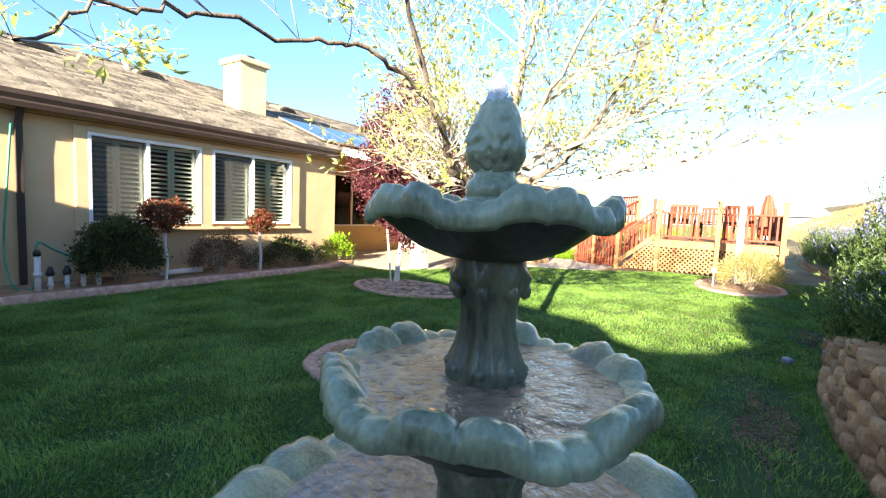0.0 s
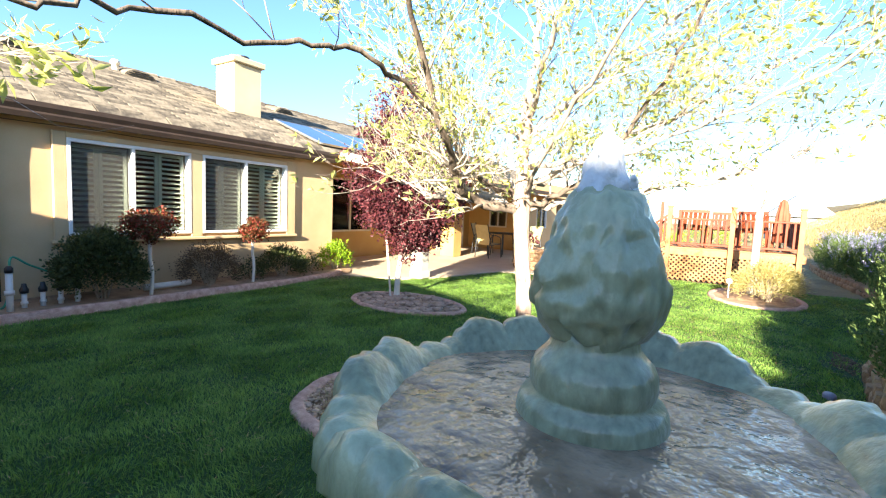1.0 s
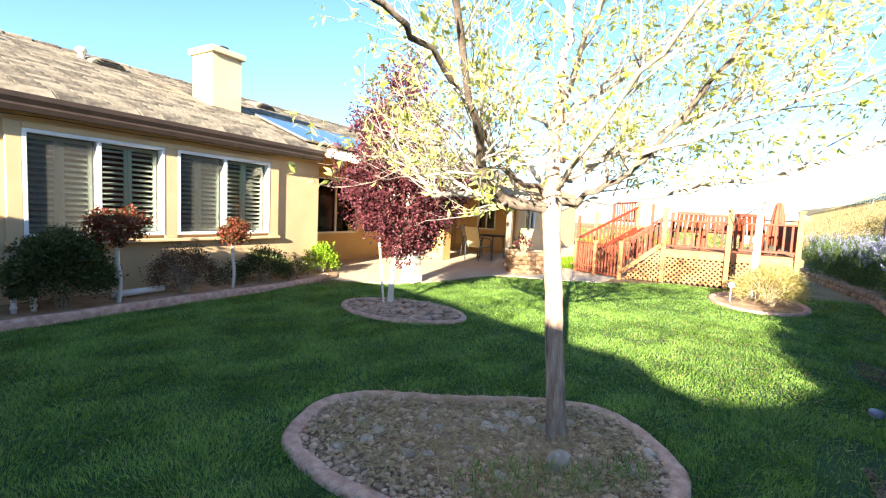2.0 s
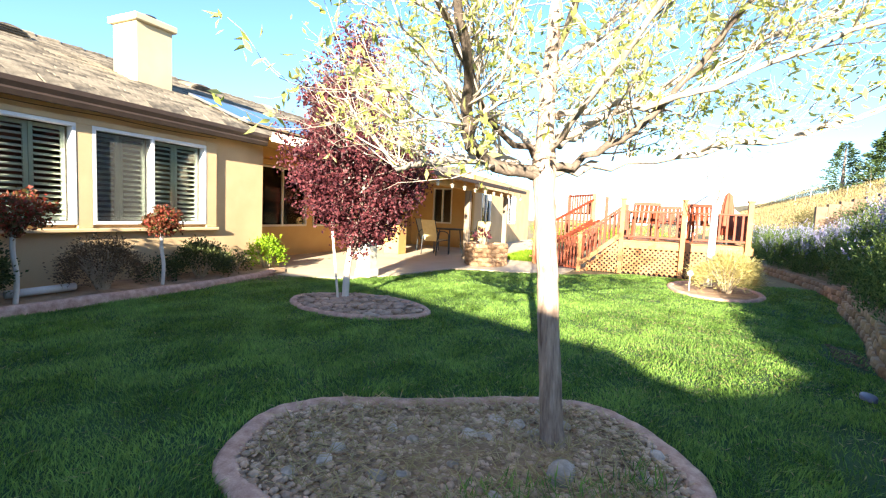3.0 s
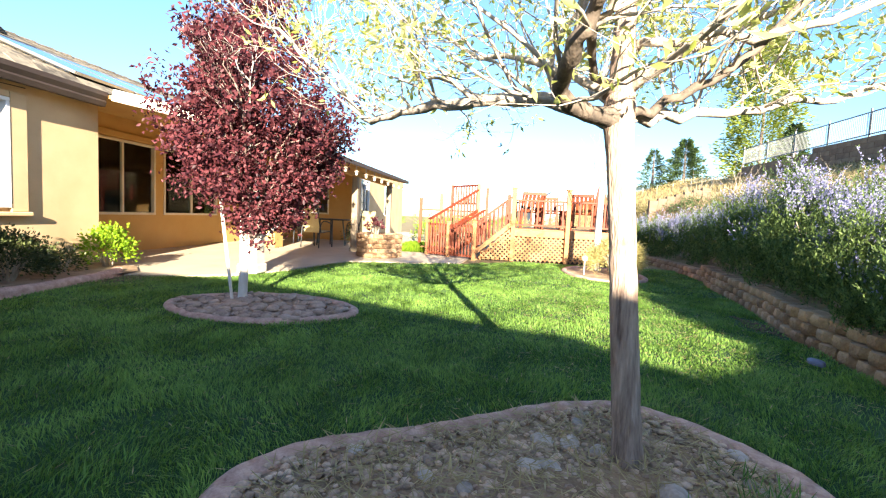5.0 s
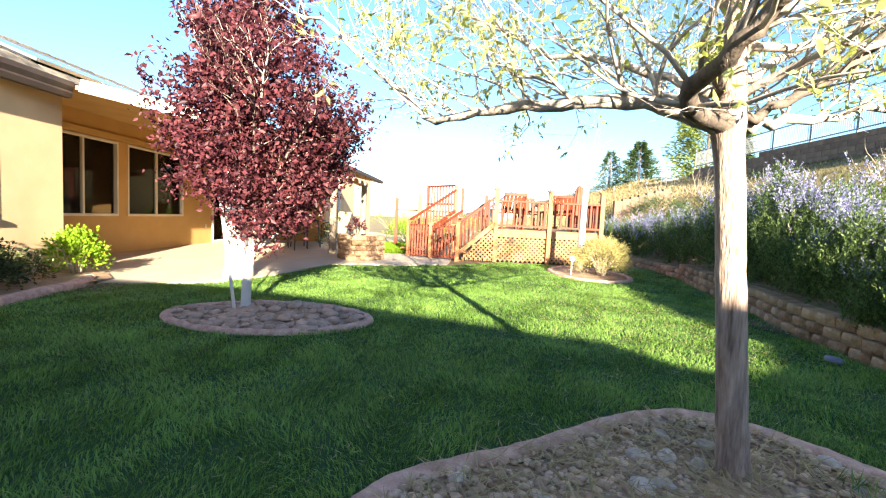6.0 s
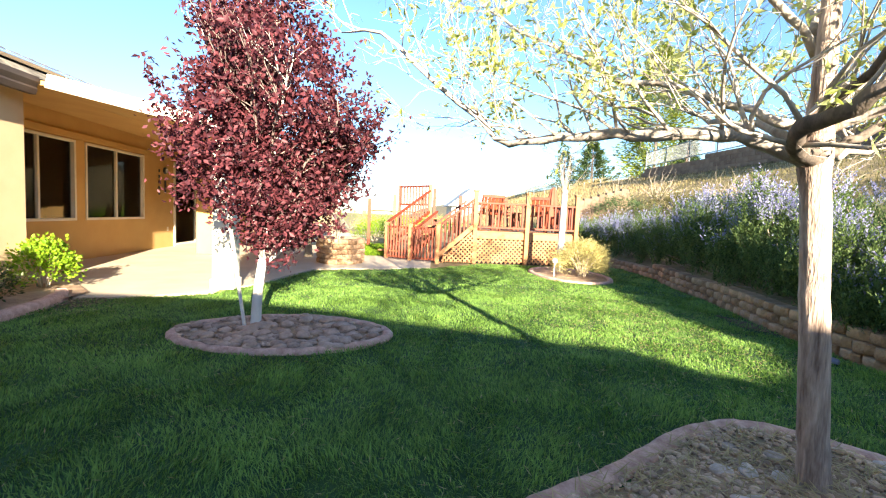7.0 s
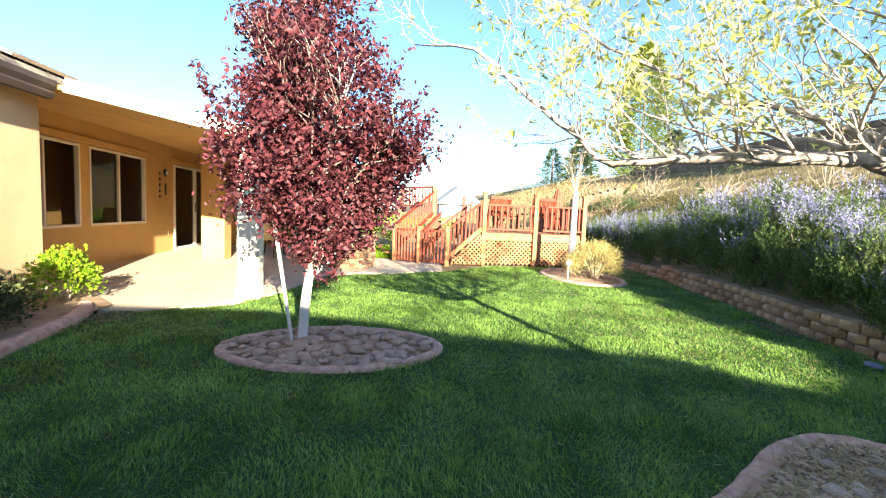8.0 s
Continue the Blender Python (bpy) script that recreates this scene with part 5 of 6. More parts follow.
# bushes at x 1.0 and 2.3 stand out of view, added to shade the lawn
for k, (x, y, rx, ry, h, n, bl) in enumerate([(1.0, -0.12, 0.8, 0.5, 0.50, 600, 0.3), (3.6, -0.08, 0.75, 0.5, 0.48, 1400, 0.22), (4.75, -0.02, 0.8, 0.48, 0.52, 1700, 0.30), (5.3, 0.20, 0.35, 0.20, 0.34, 500, 0.35), (6.0, -0.25, 0.9, 0.50, 0.86, 2300, 0.34),
                                              (7.3, -0.58, 1.0, 0.65, 1.45, 2700, 0.28), (8.7, -0.98, 1.0, 0.65, 1.40, 2300, 0.30), (10.1, -1.28, 1.0, 0.6, 1.30, 2000, 0.30), (11.5, -1.48, 1.0, 0.58, 1.15, 1800, 0.30),
                                              (13.0, -1.50, 1.1, 0.6, 1.05, 1600, 0.30), (14.6, -1.35, 1.1, 0.6, 0.98, 1500, 0.30), (16.3, -1.3, 1.1, 0.6, 0.95, 1400, 0.3), (18.2, -1.4, 1.2, 0.6, 0.9, 1300, 0.3), (8.1, -2.7, 1.2, 0.8, 0.9, 1000, 0.35), (5.8, -2.0, 1.2, 0.8, 1.1, 1200, 0.35), (2.3, -0.12, 0.8, 0.5, 0.48, 800, 0.3), (15.2, -2.6, 1.2, 0.7, 0.7, 900, 0.3),
                                              (10.6, -3.1, 1.2, 0.7, 0.7, 800, 0.3)]):
    d = float(wall_y(x)) - y - 0.14
    rosemary(x, y, float(bank_z(np.array(x), max(d, 0.0))) - 0.02, rx, ry, h, n, 100 + k, bl)

# ---- retaining wall: every block a piece ----
rw = thing("retaining_wall", (7, 0.2, 0), "low retaining wall of tan split-face concrete blocks", "retaining wall", kind="structure")
BL, BH, BD = 0.235, 0.10, 0.20
def split_block(seed):
    """One block with a rough, broken front."""
    bm = bmesh.new()
    bmesh.ops.create_cube(bm, size=1.0)
    bmesh.ops.scale(bm, vec=(BL - 0.012, BD, BH - 0.007), verts=bm.verts)
    front = [e for e in bm.edges if all(v.co.y > 0 for v in e.verts)]
    bmesh.ops.subdivide_edges(bm, edges=front, cuts=3, use_grid_fill=True)
    for v in bm.verts:
        if v.co.y > 0.05:
            u, w = v.co.x / (BL / 2), v.co.z / (BH / 2)
            edge = max(abs(u) ** 3, abs(w) ** 3)
            v.co.y += 0.050 * min(1.0, (1 - abs(u)) / 0.55) - 0.010 * abs(w) ** 3 - 0.034 + 0.014 * noise.noise(Vector((v.co.x * 16, v.co.z * 22, seed * 7.3)))
            v.co.x *= 1 - 0.03 * edge
    me = bpy.data.meshes.new("wall_block")
    bm.to_mesh(me)
    bm.free()
    me.materials.append(BLOCK)
    return me


block_meshes = [split_block(k) for k in range(7)]
line = []
x = 0.2
while x < 19.0:
    line.append((x, float(wall_y(x))))
    s = float(wall_y(x + 0.05) - wall_y(x - 0.05)) / 0.1
    x += BL / math.sqrt(1 + s * s)
rr = random.Random(9)
for i, (x, y) in enumerate(line):
    s = float(wall_y(x + 0.05) - wall_y(x - 0.05)) / 0.1
    for c in range(int(courses(np.array(x)))):
        sh = 0.5 * BL if c % 2 else 0
        m = Matrix.Translation((x + sh, float(wall_y(x + sh)) - 0.10 - 0.022 * c + rr.uniform(-0.016, 0.016), BH * (c + 0.5) - 0.005)) @ Matrix.Rotation(math.atan(s) + rr.uniform(-0.07, 0.07), 4, "Z") @ Matrix.Scale(1 + rr.uniform(-0.03, 0.01), 4)
        ob = new("wall_block", block_meshes[rr.randrange(7)])
        put(ob, rw, m)
    top = BH * int(courses(np.array(x)))
# stepped wall climbing the bank behind the deck
sw = thing("stepped_wall", (21.3, -4.6, 1.4), "stepped tan block wall climbing the bank", "wall", kind="structure")
for i in range(7):
    y = -5.75 + i * 0.34
    block("wall_step", 21.2, 21.42, y, y + 0.337, float(bank_z(np.array(21.3), float(wall_y(21.3)) - y - 0.5)) - 0.3, 2.62 - 0.10 * i, BLOCK_DARK, sw, "", 0.012)
# upper block wall and iron fence on the hill
uw = thing("upper_wall", (25, -12, 3.6), "brown block retaining wall on top of the bank", "retaining wall", kind="structure")
def fence_z(x):
    return 5.13 - 0.016 * max(0.0, x - 17.0)


for c in range(6):
    for i in range(26):
        x = 10.5 + i * 0.8 + (0.4 if c % 2 else 0)
        if 3.55 + c * 0.25 > fence_z(x) - 0.2:
            continue
        block("wall_block", x, x + 0.79, -12.3, -11.95 - 0.02 * c, 3.55 + c * 0.25, 3.795 + c * 0.25, BLOCK_DARK, uw, "", 0.015)
fc = thing("iron_fence", (25, -12.1, 5.05), "grey metal picket fence along the top of the bank", "fence", kind="structure")
for i in range(10):
    x = 10.6 + i * 2.3
    bar("post", (x, -12.1, fence_z(x) - 0.6), (x, -12.1, fence_z(x) + 1.15), 0.06, 0.06, GALV, fc)
for z in (0.1, 1.0):
    for xa, xb in ((10.6, 17.0), (17.0, 31.3)):
        bar("rail", (xa, -12.1, fence_z(xa) + z), (xb, -12.1, fence_z(xb) + z), 0.04, 0.04, GALV, fc)
for i in range(206):
    x = 10.65 + i * 0.1
    bar("picket", (x, -12.1, fence_z(x) + 0.05), (x, -12.1, fence_z(x) + 1.02), 0.018, 0.018, GALV, fc, "", 0.002)
for i in range(8):
    x = 32 + i * 2.2
    bar("post", (x, -12.1 + i * 0.4, 2.6), (x, -12.1 + i * 0.4, 4.5 - 0.05 * i), 0.05, 0.05, GALV, fc)


def far_tree(x, y, z, r, h, seed, mat=PINE, label="dark green conifer beyond the bank", n=2600, leaf=0.22, column=False):
    rng = np.random.default_rng(seed)
    t = thing("far_tree", (x, y, z), label, "tree")
    g = Geo()
    g.tube([(x, y, z - 0.3), (x, y, z + h * 0.5), (x, y, z + h * 0.95)], [0.16, 0.1, 0.03], 8)
    part("trunk", g, PLUM_BARK, t)
    u = rng.random(n)
    a = rng.uniform(0, 6.28, n)
    lv = 0.1 + 0.9 * u
    rad = r * (1 - lv) ** 0.7 * (0.7 + 0.3 * np.sin(lv * 40)) * np.sqrt(rng.random(n)) + 0.1
    if column:
        lump = 1 + 0.22 * np.sin(a * 3 + lv * 17) + 0.15 * np.sin(a * 5 - lv * 31)
        rad = r * np.sin(np.pi * lv ** 0.7) ** 0.6 * np.sqrt(rng.random(n)) * lump
    c = np.stack([x + rad * np.cos(a), y + rad * np.sin(a), z + h * lv + rng.normal(0, 0.1, n)], 1)
    ax = np.stack([np.cos(a), np.sin(a), rng.uniform(-0.3, 0.5, n)], 1)
    put(new("crown", leaf_mesh("crown", c, ax, unit(rng, n), leaf, leaf * 0.35, mat, rng)), t)


far_tree(41.5, -18.6, 3.6, 2.7, 13.5, 51, POPLAR_LEAF, "tall bright yellow-green tree beyond the bank", 15000, 0.34, True)
far_tree(43, -13.4, 3.4, 3.0, 5.0, 52, n=7000, leaf=0.26)
far_tree(29.5, -13.8, 4.6, 1.0, 2.4, 53)
far_tree(45, -11.5, 3.8, 2.0, 4.0, 54)


def twiggy(x, y, z, r, h, seed):
    rng = np.random.default_rng(seed)
    t = thing("bare_bush", (x, y, z), "leafless pale grey twiggy bush on the bank", "bush", "bare bushes on the bank")
    g, tips = Geo(), []
    for k in range(16):
        a = k * 2.4
        grow(g, (x, y, z - 0.05), (0.7 * math.cos(a), 0.7 * math.sin(a), 0.8), h * rng.uniform(0.5, 0.8), 0.02, rng, 2, tips, 0.4, 0.1, 4, 0.8, 2)
    part("branching", g, TWIG, t)


for k, (x, y, r, h) in enumerate([(15.5, -6.0, 0.9, 1.2), (12.5, -6.6, 1.1, 1.4), (20.0, -6.4, 1.2, 1.6), (10.5, -7.5, 1.0, 1.3), (24, -6.5, 1.2, 1.5), (8.8, -6.0, 0.8, 1.0)]):
    twiggy(x, y, float(bank_z(np.array(x), float(wall_y(x)) - y - 0.14)), r, h, 60 + k)
for k, (x, y, rx, h, mt) in enumerate([(17, -5.2, 0.8, 0.5, OLIVE), (14, -4.6, 0.9, 0.5, PINE), (20, -4.8, 1.0, 0.6, PINE), (24, -4.4, 1.2, 0.6, OLIVE), (19, 8.9 - 3.6, 0.8, 0.7, LIME_LEAF), (24, 4.5, 1.5, 1.0, LIME_LEAF), (27, 2.5, 1.6, 1.1, LIME_LEAF), (30, 5.5, 1.8, 1.3, STRAW), (12, -5.6, 0.8, 0.4, OLIVE), (34, 1, 2, 1.2, STRAW), (36, 8, 2.4, 1.5, LIME_LEAF)]):
    d = float(wall_y(x)) - y
    zb = float(bank_z(np.array(x), d - 0.14)) if d > 0.2 else (-0.02 * max(0.0, x - 24))
    leaf_shrub("wild_shrub", (x, y, zb - 0.02), rx, rx, h, 2600, 0.075, 0.028, mt, "wild shrub on the dry slope", "shrub", 200 + k, 8, lumps=120, clump=0.12, group="wild shrubs")

# dry grass on the bank and the far slope
rh = np.random.default_rng(17)
hx, hd = rh.uniform(2, 60, 60000), rh.uniform(1.0, 11.6, 60000) ** 1.0
hx = 2 + (hx - 2) ** 1.0
hy = wall_y(hx) - hd
hz = bank_z(hx, hd - 0.14)
ha = rh.uniform(0, 6.28, len(hx))
hax = np.stack([0.45 * np.cos(ha), 0.45 * np.sin(ha), np.ones(len(hx))], 1)
hp, hn = np.stack([hx, hy, hz - 0.02], 1), np.stack([np.cos(ha), np.sin(ha), 0 * ha], 1)
near = hx + rh.normal(0, 3, len(hx)) < 25
tagged(new("bank_grass", leaf_mesh("bank_grass", hp[near], hax[near], hn[near], 0.15, 0.018, OLIVE, rh)), "dull olive scrub grass on the bank", "grass", kind="stuff")
tagged(new("dry_grass", leaf_mesh("dry_grass", hp[~near], hax[~near], hn[~near], 0.18, 0.02, DRYBLADE, rh)), "dry golden grass on the far slope", "grass", kind="stuff")

# ---- fountain ----
FC = (0.970, 1.613)


def shell_rim(r, phase, first=0):
    """Rim of six hanging tongues with a pair of raised, curled shells between each two; finely fluted."""
    lip = {2: 0.05, 3: 0.2, 4: 0.4, 5: 0.85, 6: 1.0, 7: 1.0, 8: 1.0, 9: 1.0, 10: 0.9, 11: 0.65, 12: 0.3, 13: 0.05}

    def wave(j, a):
        i = j + first
        k = lip.get(i, 0.0)
        d = (a - phase + math.pi / 6) % (math.pi / 3) - math.pi / 6
        d += 0.03 * math.sin(a * 2 + phase)
        curl = math.sqrt(max(0.0, 1 - ((abs(d) - 0.165) / 0.165) ** 2)) * (1 + 0.15 * math.sin(a * 2 + 1))
        tongue = 0.5 - 0.5 * math.cos(6 * (a - phase))
        flute = (2 * abs(math.sin(a * 18 + 0.4 * math.sin(a * 5))) - 1) * (0.45 + 0.55 * tongue)
        dr = k * min(r, 0.28) * (0.035 * tongue + 0.015 * curl + 0.016 * flute)
        dz = k * min(r, 0.28) * ((0.085 * curl - 0.045 * tongue + 0.012 * flute) if i > 7 else (0.030 * curl - 0.050 * tongue))
        return dr, dz
    return wave


def bowl(parent, r, z, depth, phase):
    """A shell bowl: foot, flared underside, rolled lip of tongues and curls, and hollow inside."""
    g = Geo()
    prof = [(0.28 * r, -depth), (0.42 * r, -depth * 0.95), (0.62 * r, -depth * 0.78), (0.80 * r, -depth * 0.48), (0.91 * r, -depth * 0.26), (0.945 * r, -0.016), (0.995 * r, -0.027), (1.03 * r, -0.020), (1.025 * r, -0.006), (0.985 * r, 0.008), (0.92 * r, 0.010), (0.86 * r, 0.004), (0.81 * r, -0.008), (0.72 * r, -0.035), (0.4 * r, -0.045), (0.0, -0.046)]
    g.lathe(prof[5:], (FC[0], FC[1], z), 336, shell_rim(r, phase, 5))
    b = part("bowl", g, FOUNTAIN, parent, "scalloped shell bowl with a rolled lip", True)
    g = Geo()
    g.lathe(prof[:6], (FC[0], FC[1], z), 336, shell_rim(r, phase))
    part("underside", g, FOUNTAIN_SHADED, b, "underside coloured dark for shade", True)
    w = Geo()
    n = 48
    w.add([(FC[0], FC[1], z - 0.006)] + [(FC[0] + 0.865 * r * math.cos(6.2832 * k / n), FC[1] + 0.865 * r * math.sin(6.2832 * k / n), z - 0.006) for k in range(n)], [(0, 1 + k, 1 + (k + 1) % n) for k in range(n)])
    part("water", w, WATER, parent, "rippled water standing in the bowl")


fo = thing("fountain", (FC[0], FC[1], 0), "tiered green-patina cast-stone garden fountain, running", "fountain")
bowl(fo, 0.197, 1.236, 0.088, radians(225))
bowl(fo, 0.262, 0.955, 0.12, radians(198))
bowl(fo, 0.50, 0.64, 0.18, radians(220))


def flutes(amp, lobes, lo, hi):
    return lambda i, a: ((amp * math.sin(a * lobes) if lo <= i <= hi else 0.0), 0.0)


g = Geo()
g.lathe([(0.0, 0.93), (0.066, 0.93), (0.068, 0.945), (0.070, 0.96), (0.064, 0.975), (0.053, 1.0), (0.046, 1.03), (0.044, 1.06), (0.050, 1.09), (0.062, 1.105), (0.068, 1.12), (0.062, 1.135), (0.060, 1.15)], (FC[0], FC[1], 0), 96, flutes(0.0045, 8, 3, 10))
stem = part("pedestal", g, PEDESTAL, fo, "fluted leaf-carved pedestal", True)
for k in range(8):
    a = k * math.pi / 4 + 0.3
    for prof, z in (([(0.0, -0.014), (0.010, -0.010), (0.014, 0), (0.010, 0.010), (0.0, 0.014)], 0.965), ([(0.0, -0.016), (0.009, -0.010), (0.011, 0), (0.008, 0.012), (0.0, 0.016)], 1.098)):
        b = Geo()
        b.lathe(prof, (FC[0] + 0.060 * math.cos(a), FC[1] + 0.060 * math.sin(a), z), 10)
        part("boss", b, PEDESTAL, stem, "", True)
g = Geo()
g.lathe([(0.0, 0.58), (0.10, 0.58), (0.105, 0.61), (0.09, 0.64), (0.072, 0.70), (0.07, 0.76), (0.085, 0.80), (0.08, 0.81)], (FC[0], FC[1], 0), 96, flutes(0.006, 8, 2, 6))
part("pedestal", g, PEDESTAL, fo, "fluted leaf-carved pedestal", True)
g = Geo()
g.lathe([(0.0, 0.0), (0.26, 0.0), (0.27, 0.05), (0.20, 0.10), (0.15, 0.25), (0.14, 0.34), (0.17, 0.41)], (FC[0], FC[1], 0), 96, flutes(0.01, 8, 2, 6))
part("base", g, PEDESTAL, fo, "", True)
g = Geo()
g.lathe([(0.060, 1.215), (0.059, 1.225), (0.057, 1.238), (0.054, 1.244), (0.046, 1.248), (0.047, 1.251), (0.0485, 1.256), (0.048, 1.266), (0.045, 1.273), (0.039, 1.279), (0.035, 1.284), (0.033, 1.290), (0.033, 1.302), (0.0, 1.303)], (FC[0], FC[1], 0), 64)
part("collar", g, FOUNTAIN, fo, "", True)
# carved finial: a plain bossed knob
g = Geo()
bm = bmesh.new()
bmesh.ops.create_icosphere(bm, subdivisions=5, radius=1.0)
for v in bm.verts:
    c = v.co.copy()
    w = float(np.interp(c.z, [-1, -0.9, -0.77, -0.36, 0.0, 0.36, 0.74, 0.88, 1.0], [1.30, 1.30, 1.20, 1.12, 1.00, 0.88, 0.90, 1.02, 1.1]))
    q = c + 0.35 * Vector((noise.noise(c * 2 + Vector((5, 0, 1))), noise.noise(c * 2 + Vector((0, 7, 3))), noise.noise(c * 2 + Vector((9, 2, 0)))))
    curl = 1 - 2.6 * abs(noise.noise(q * 2.3 + Vector((1, 4, 2))))
    k = 0.93 + 0.10 * noise.noise(c * 2.3 + Vector((3, 1, 7))) + 0.15 * min(max(curl, -0.8), 0.6) + 0.045 * noise.noise(q * 6.5 + Vector((2, 2, 5)))
    v.co = Vector((FC[0] + c.x * 0.048 * w * k, FC[1] + c.y * 0.048 * w * k, 1.346 + c.z * 0.066 * (1 + 0.5 * (k - 1))))
me = bpy.data.meshes.new("finial")
bm.to_mesh(me)
bm.free()
me.polygons.foreach_set("use_smooth", [True] * len(me.polygons))
me.materials.append(FOUNTAIN)
tagged(put(new("finial", me), fo), "carved bossed finial")
rj = np.random.default_rng(77)
g = Geo()
g.lathe([(0.019, 1.400), (0.0185, 1.408), (0.016, 1.416), (0.0135, 1.424), (0.011, 1.432), (0.0075, 1.441), (0.004, 1.447), (0.0, 1.450)], (FC[0], FC[1], 0), 40,
        lambda i, a: (0.0028 * math.sin(a * 3 + i * 0.9) + 0.0016 * math.sin(a * 7 - i * 1.7), 0.003 * math.sin(a * 2 + i)))
for k in range(40):
    h = rj.random() ** 1.3
    q = (FC[0] + rj.normal(0, 0.0095 * (1.1 - h)), FC[1] + rj.normal(0, 0.0095 * (1.1 - h)), 1.402 + 0.05 * h)
    rd = rj.uniform(0.002, 0.0045) * (1.15 - 0.6 * h)
    g.lathe([(0.0, -rd * 1.3), (rd * 0.75, -rd * 0.7), (rd, 0.0), (rd * 0.7, rd * 0.8), (0.0, rd * 1.5)], q, 8)
tagged(part("water_jet", g, FOAM, fo, "low bubbling water jet", True), kind="stuff")
for k in range(9):
    stone(FC[0] + 0.62 * math.cos(k * 0.7), FC[1] + 0.62 * math.sin(k * 0.7), 0.0, 0.16, 0.12, 0.05, k * 0.7, 300 + k, "flat pinkish stone round the fountain foot", KERB, "flat stones round the fountain")

# ---- deck ----
dk = thing("deck", (13.5, 1.45, 0), "raised redwood deck with lattice skirt and railing", "deck", kind="structure")
DX, DZ = 12.25, 0.78
for i in range(20):
    x = DX - 0.02 + i * 0.142
    block("plank", x, x + 0.136, 0.16, 2.72, DZ - 0.03, DZ, TANWOOD, dk, "", 0.004)
block("rim_board", DX - 0.04, DX - 0.005, 0.14, 2.74, 0.60, DZ - 0.032, TANWOOD, dk)
block("rim_board", DX, 15.0, 0.12, 0.155, 0.60, DZ - 0.032, TANWOOD, dk)
block("rim_board", DX, 15.0, 2.725, 2.76, 0.60, DZ - 0.032, REDWOOD, dk)
for y in (0.24, 1.43, 2.66):
    p = bar("post", (DX - 0.06, y, 0.02), (DX - 0.06, y, 1.68), 0.095, 0.095, TANWOOD, dk, "square tan deck post")
    block("post_cap", DX - 0.125, DX + 0.005, y - 0.065, y + 0.065, 1.68, 1.72, TANWOOD, p, "", 0.008)
for y in (0.24, 2.66):
    bar("post", (14.9, y, 0.02), (14.9, y, 1.68), 0.09, 0.09, REDWOOD, dk)
for a, b in ((0.29, 1.38), (1.48, 2.61)):
    bar("rail", (DX - 0.06, a, 1.43), (DX - 0.06, b, 1.43), 0.07, 0.04, REDWOOD, dk)
    bar("rail", (DX - 0.06, a, 0.87), (DX - 0.06, b, 0.87), 0.05, 0.045, REDWOOD, dk)
    for i in range(8):
        y = a + (b - a) * (i + 0.5) / 8
        bar("baluster", (DX - 0.06, y, 0.88), (DX - 0.06, y, 1.42), 0.042, 0.042, REDWOOD, dk)
bar("rail", (DX, 0.24, 1.43), (14.9, 0.24, 1.43), 0.07, 0.035, REDWOOD, dk)
bar("rail", (DX, 0.24, 0.87), (14.9, 0.24, 0.87), 0.05, 0.035, REDWOOD, dk)
for i in range(18):
    x = DX + 0.12 + i * 0.145
    bar("baluster", (x, 0.24, 0.88), (x, 0.24, 1.42), 0.042, 0.042, REDWOOD, dk)


def lattice(parent, y0, y1, z0, z1, x, top=None):
    """Two layers of slanting strips cut to the panel."""
    step, w = 0.105, 0.034
    for layer, sgn in ((0.0, 1), (0.008, -1)):
        lo, hi = (y0 - (z1 - z0), y1) if sgn > 0 else (y0, y1 + (z1 - z0))
        k = lo
        while k < hi:
            ts = []
            for i in range(61):
                t = (z1 - z0) * i / 60
                y = k + sgn * t
                if y0 <= y <= y1 and (top is None or z0 + t <= top(y)):
                    ts.append(t)
            if len(ts) > 3:
                bar("lattice_strip", (x + layer, k + sgn * ts[0], z0 + ts[0]), (x + layer, k + sgn * ts[-1], z0 + ts[-1]), 0.007, w, TANWOOD, parent, "", 0.001)
            k += step


lattice(dk, 0.28, 1.38, 0.04, 0.60, DX - 0.03)
lattice(dk, 1.48, 2.62, 0.04, 0.60, DX - 0.03)
# added dark box that stands for the shade under the deck
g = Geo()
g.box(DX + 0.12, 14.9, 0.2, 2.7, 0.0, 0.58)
part("shade_backing", g, BROWN, dk, "dark box standing for shade behind the lattice")

st = thing("deck_stairs", (12.7, 3.1, 0), "redwood steps with slanting railing up to the deck", "stairs", kind="structure")
for i in range(4):
    y = 2.76 + i * 0.2
    z = DZ - 0.19 * (i + 1) + 0.0
    block("tread", DX + 0.02, 13.4, y, y + 0.22, z - 0.035, z, TANWOOD, st)
    block("riser", DX + 0.02, 13.4, y, y + 0.02, z, z + 0.155, REDWOOD, st)
P0, P1 = Vector((DX - 0.06, 2.70, 1.50)), Vector((12.03, 3.50, 0.86))
bar("rail", P0, P1, 0.06, 0.045, REDWOOD, st)
bar("rail", P0 - Vector((0, 0, 0.62)), P1 - Vector((0, 0, 0.66)), 0.05, 0.10, TANWOOD, st)
for i in range(9):
    q = P0.lerp(P1, (i + 0.5) / 9)
    bar("baluster", q - Vector((0, 0, 0.62)), q, 0.04, 0.04, REDWOOD, st)
bar("rail", (13.4, 2.7, 1.5), (13.4, 3.5, 0.86), 0.06, 0.045, REDWOOD, st)
for i in range(7):
    q = Vector((13.4, 2.7, 1.5)).lerp(Vector((13.4, 3.5, 0.86)), (i + 0.5) / 7)
    bar("baluster", q - Vector((0, 0, 0.62)), q, 0.04, 0.04, REDWOOD, st)
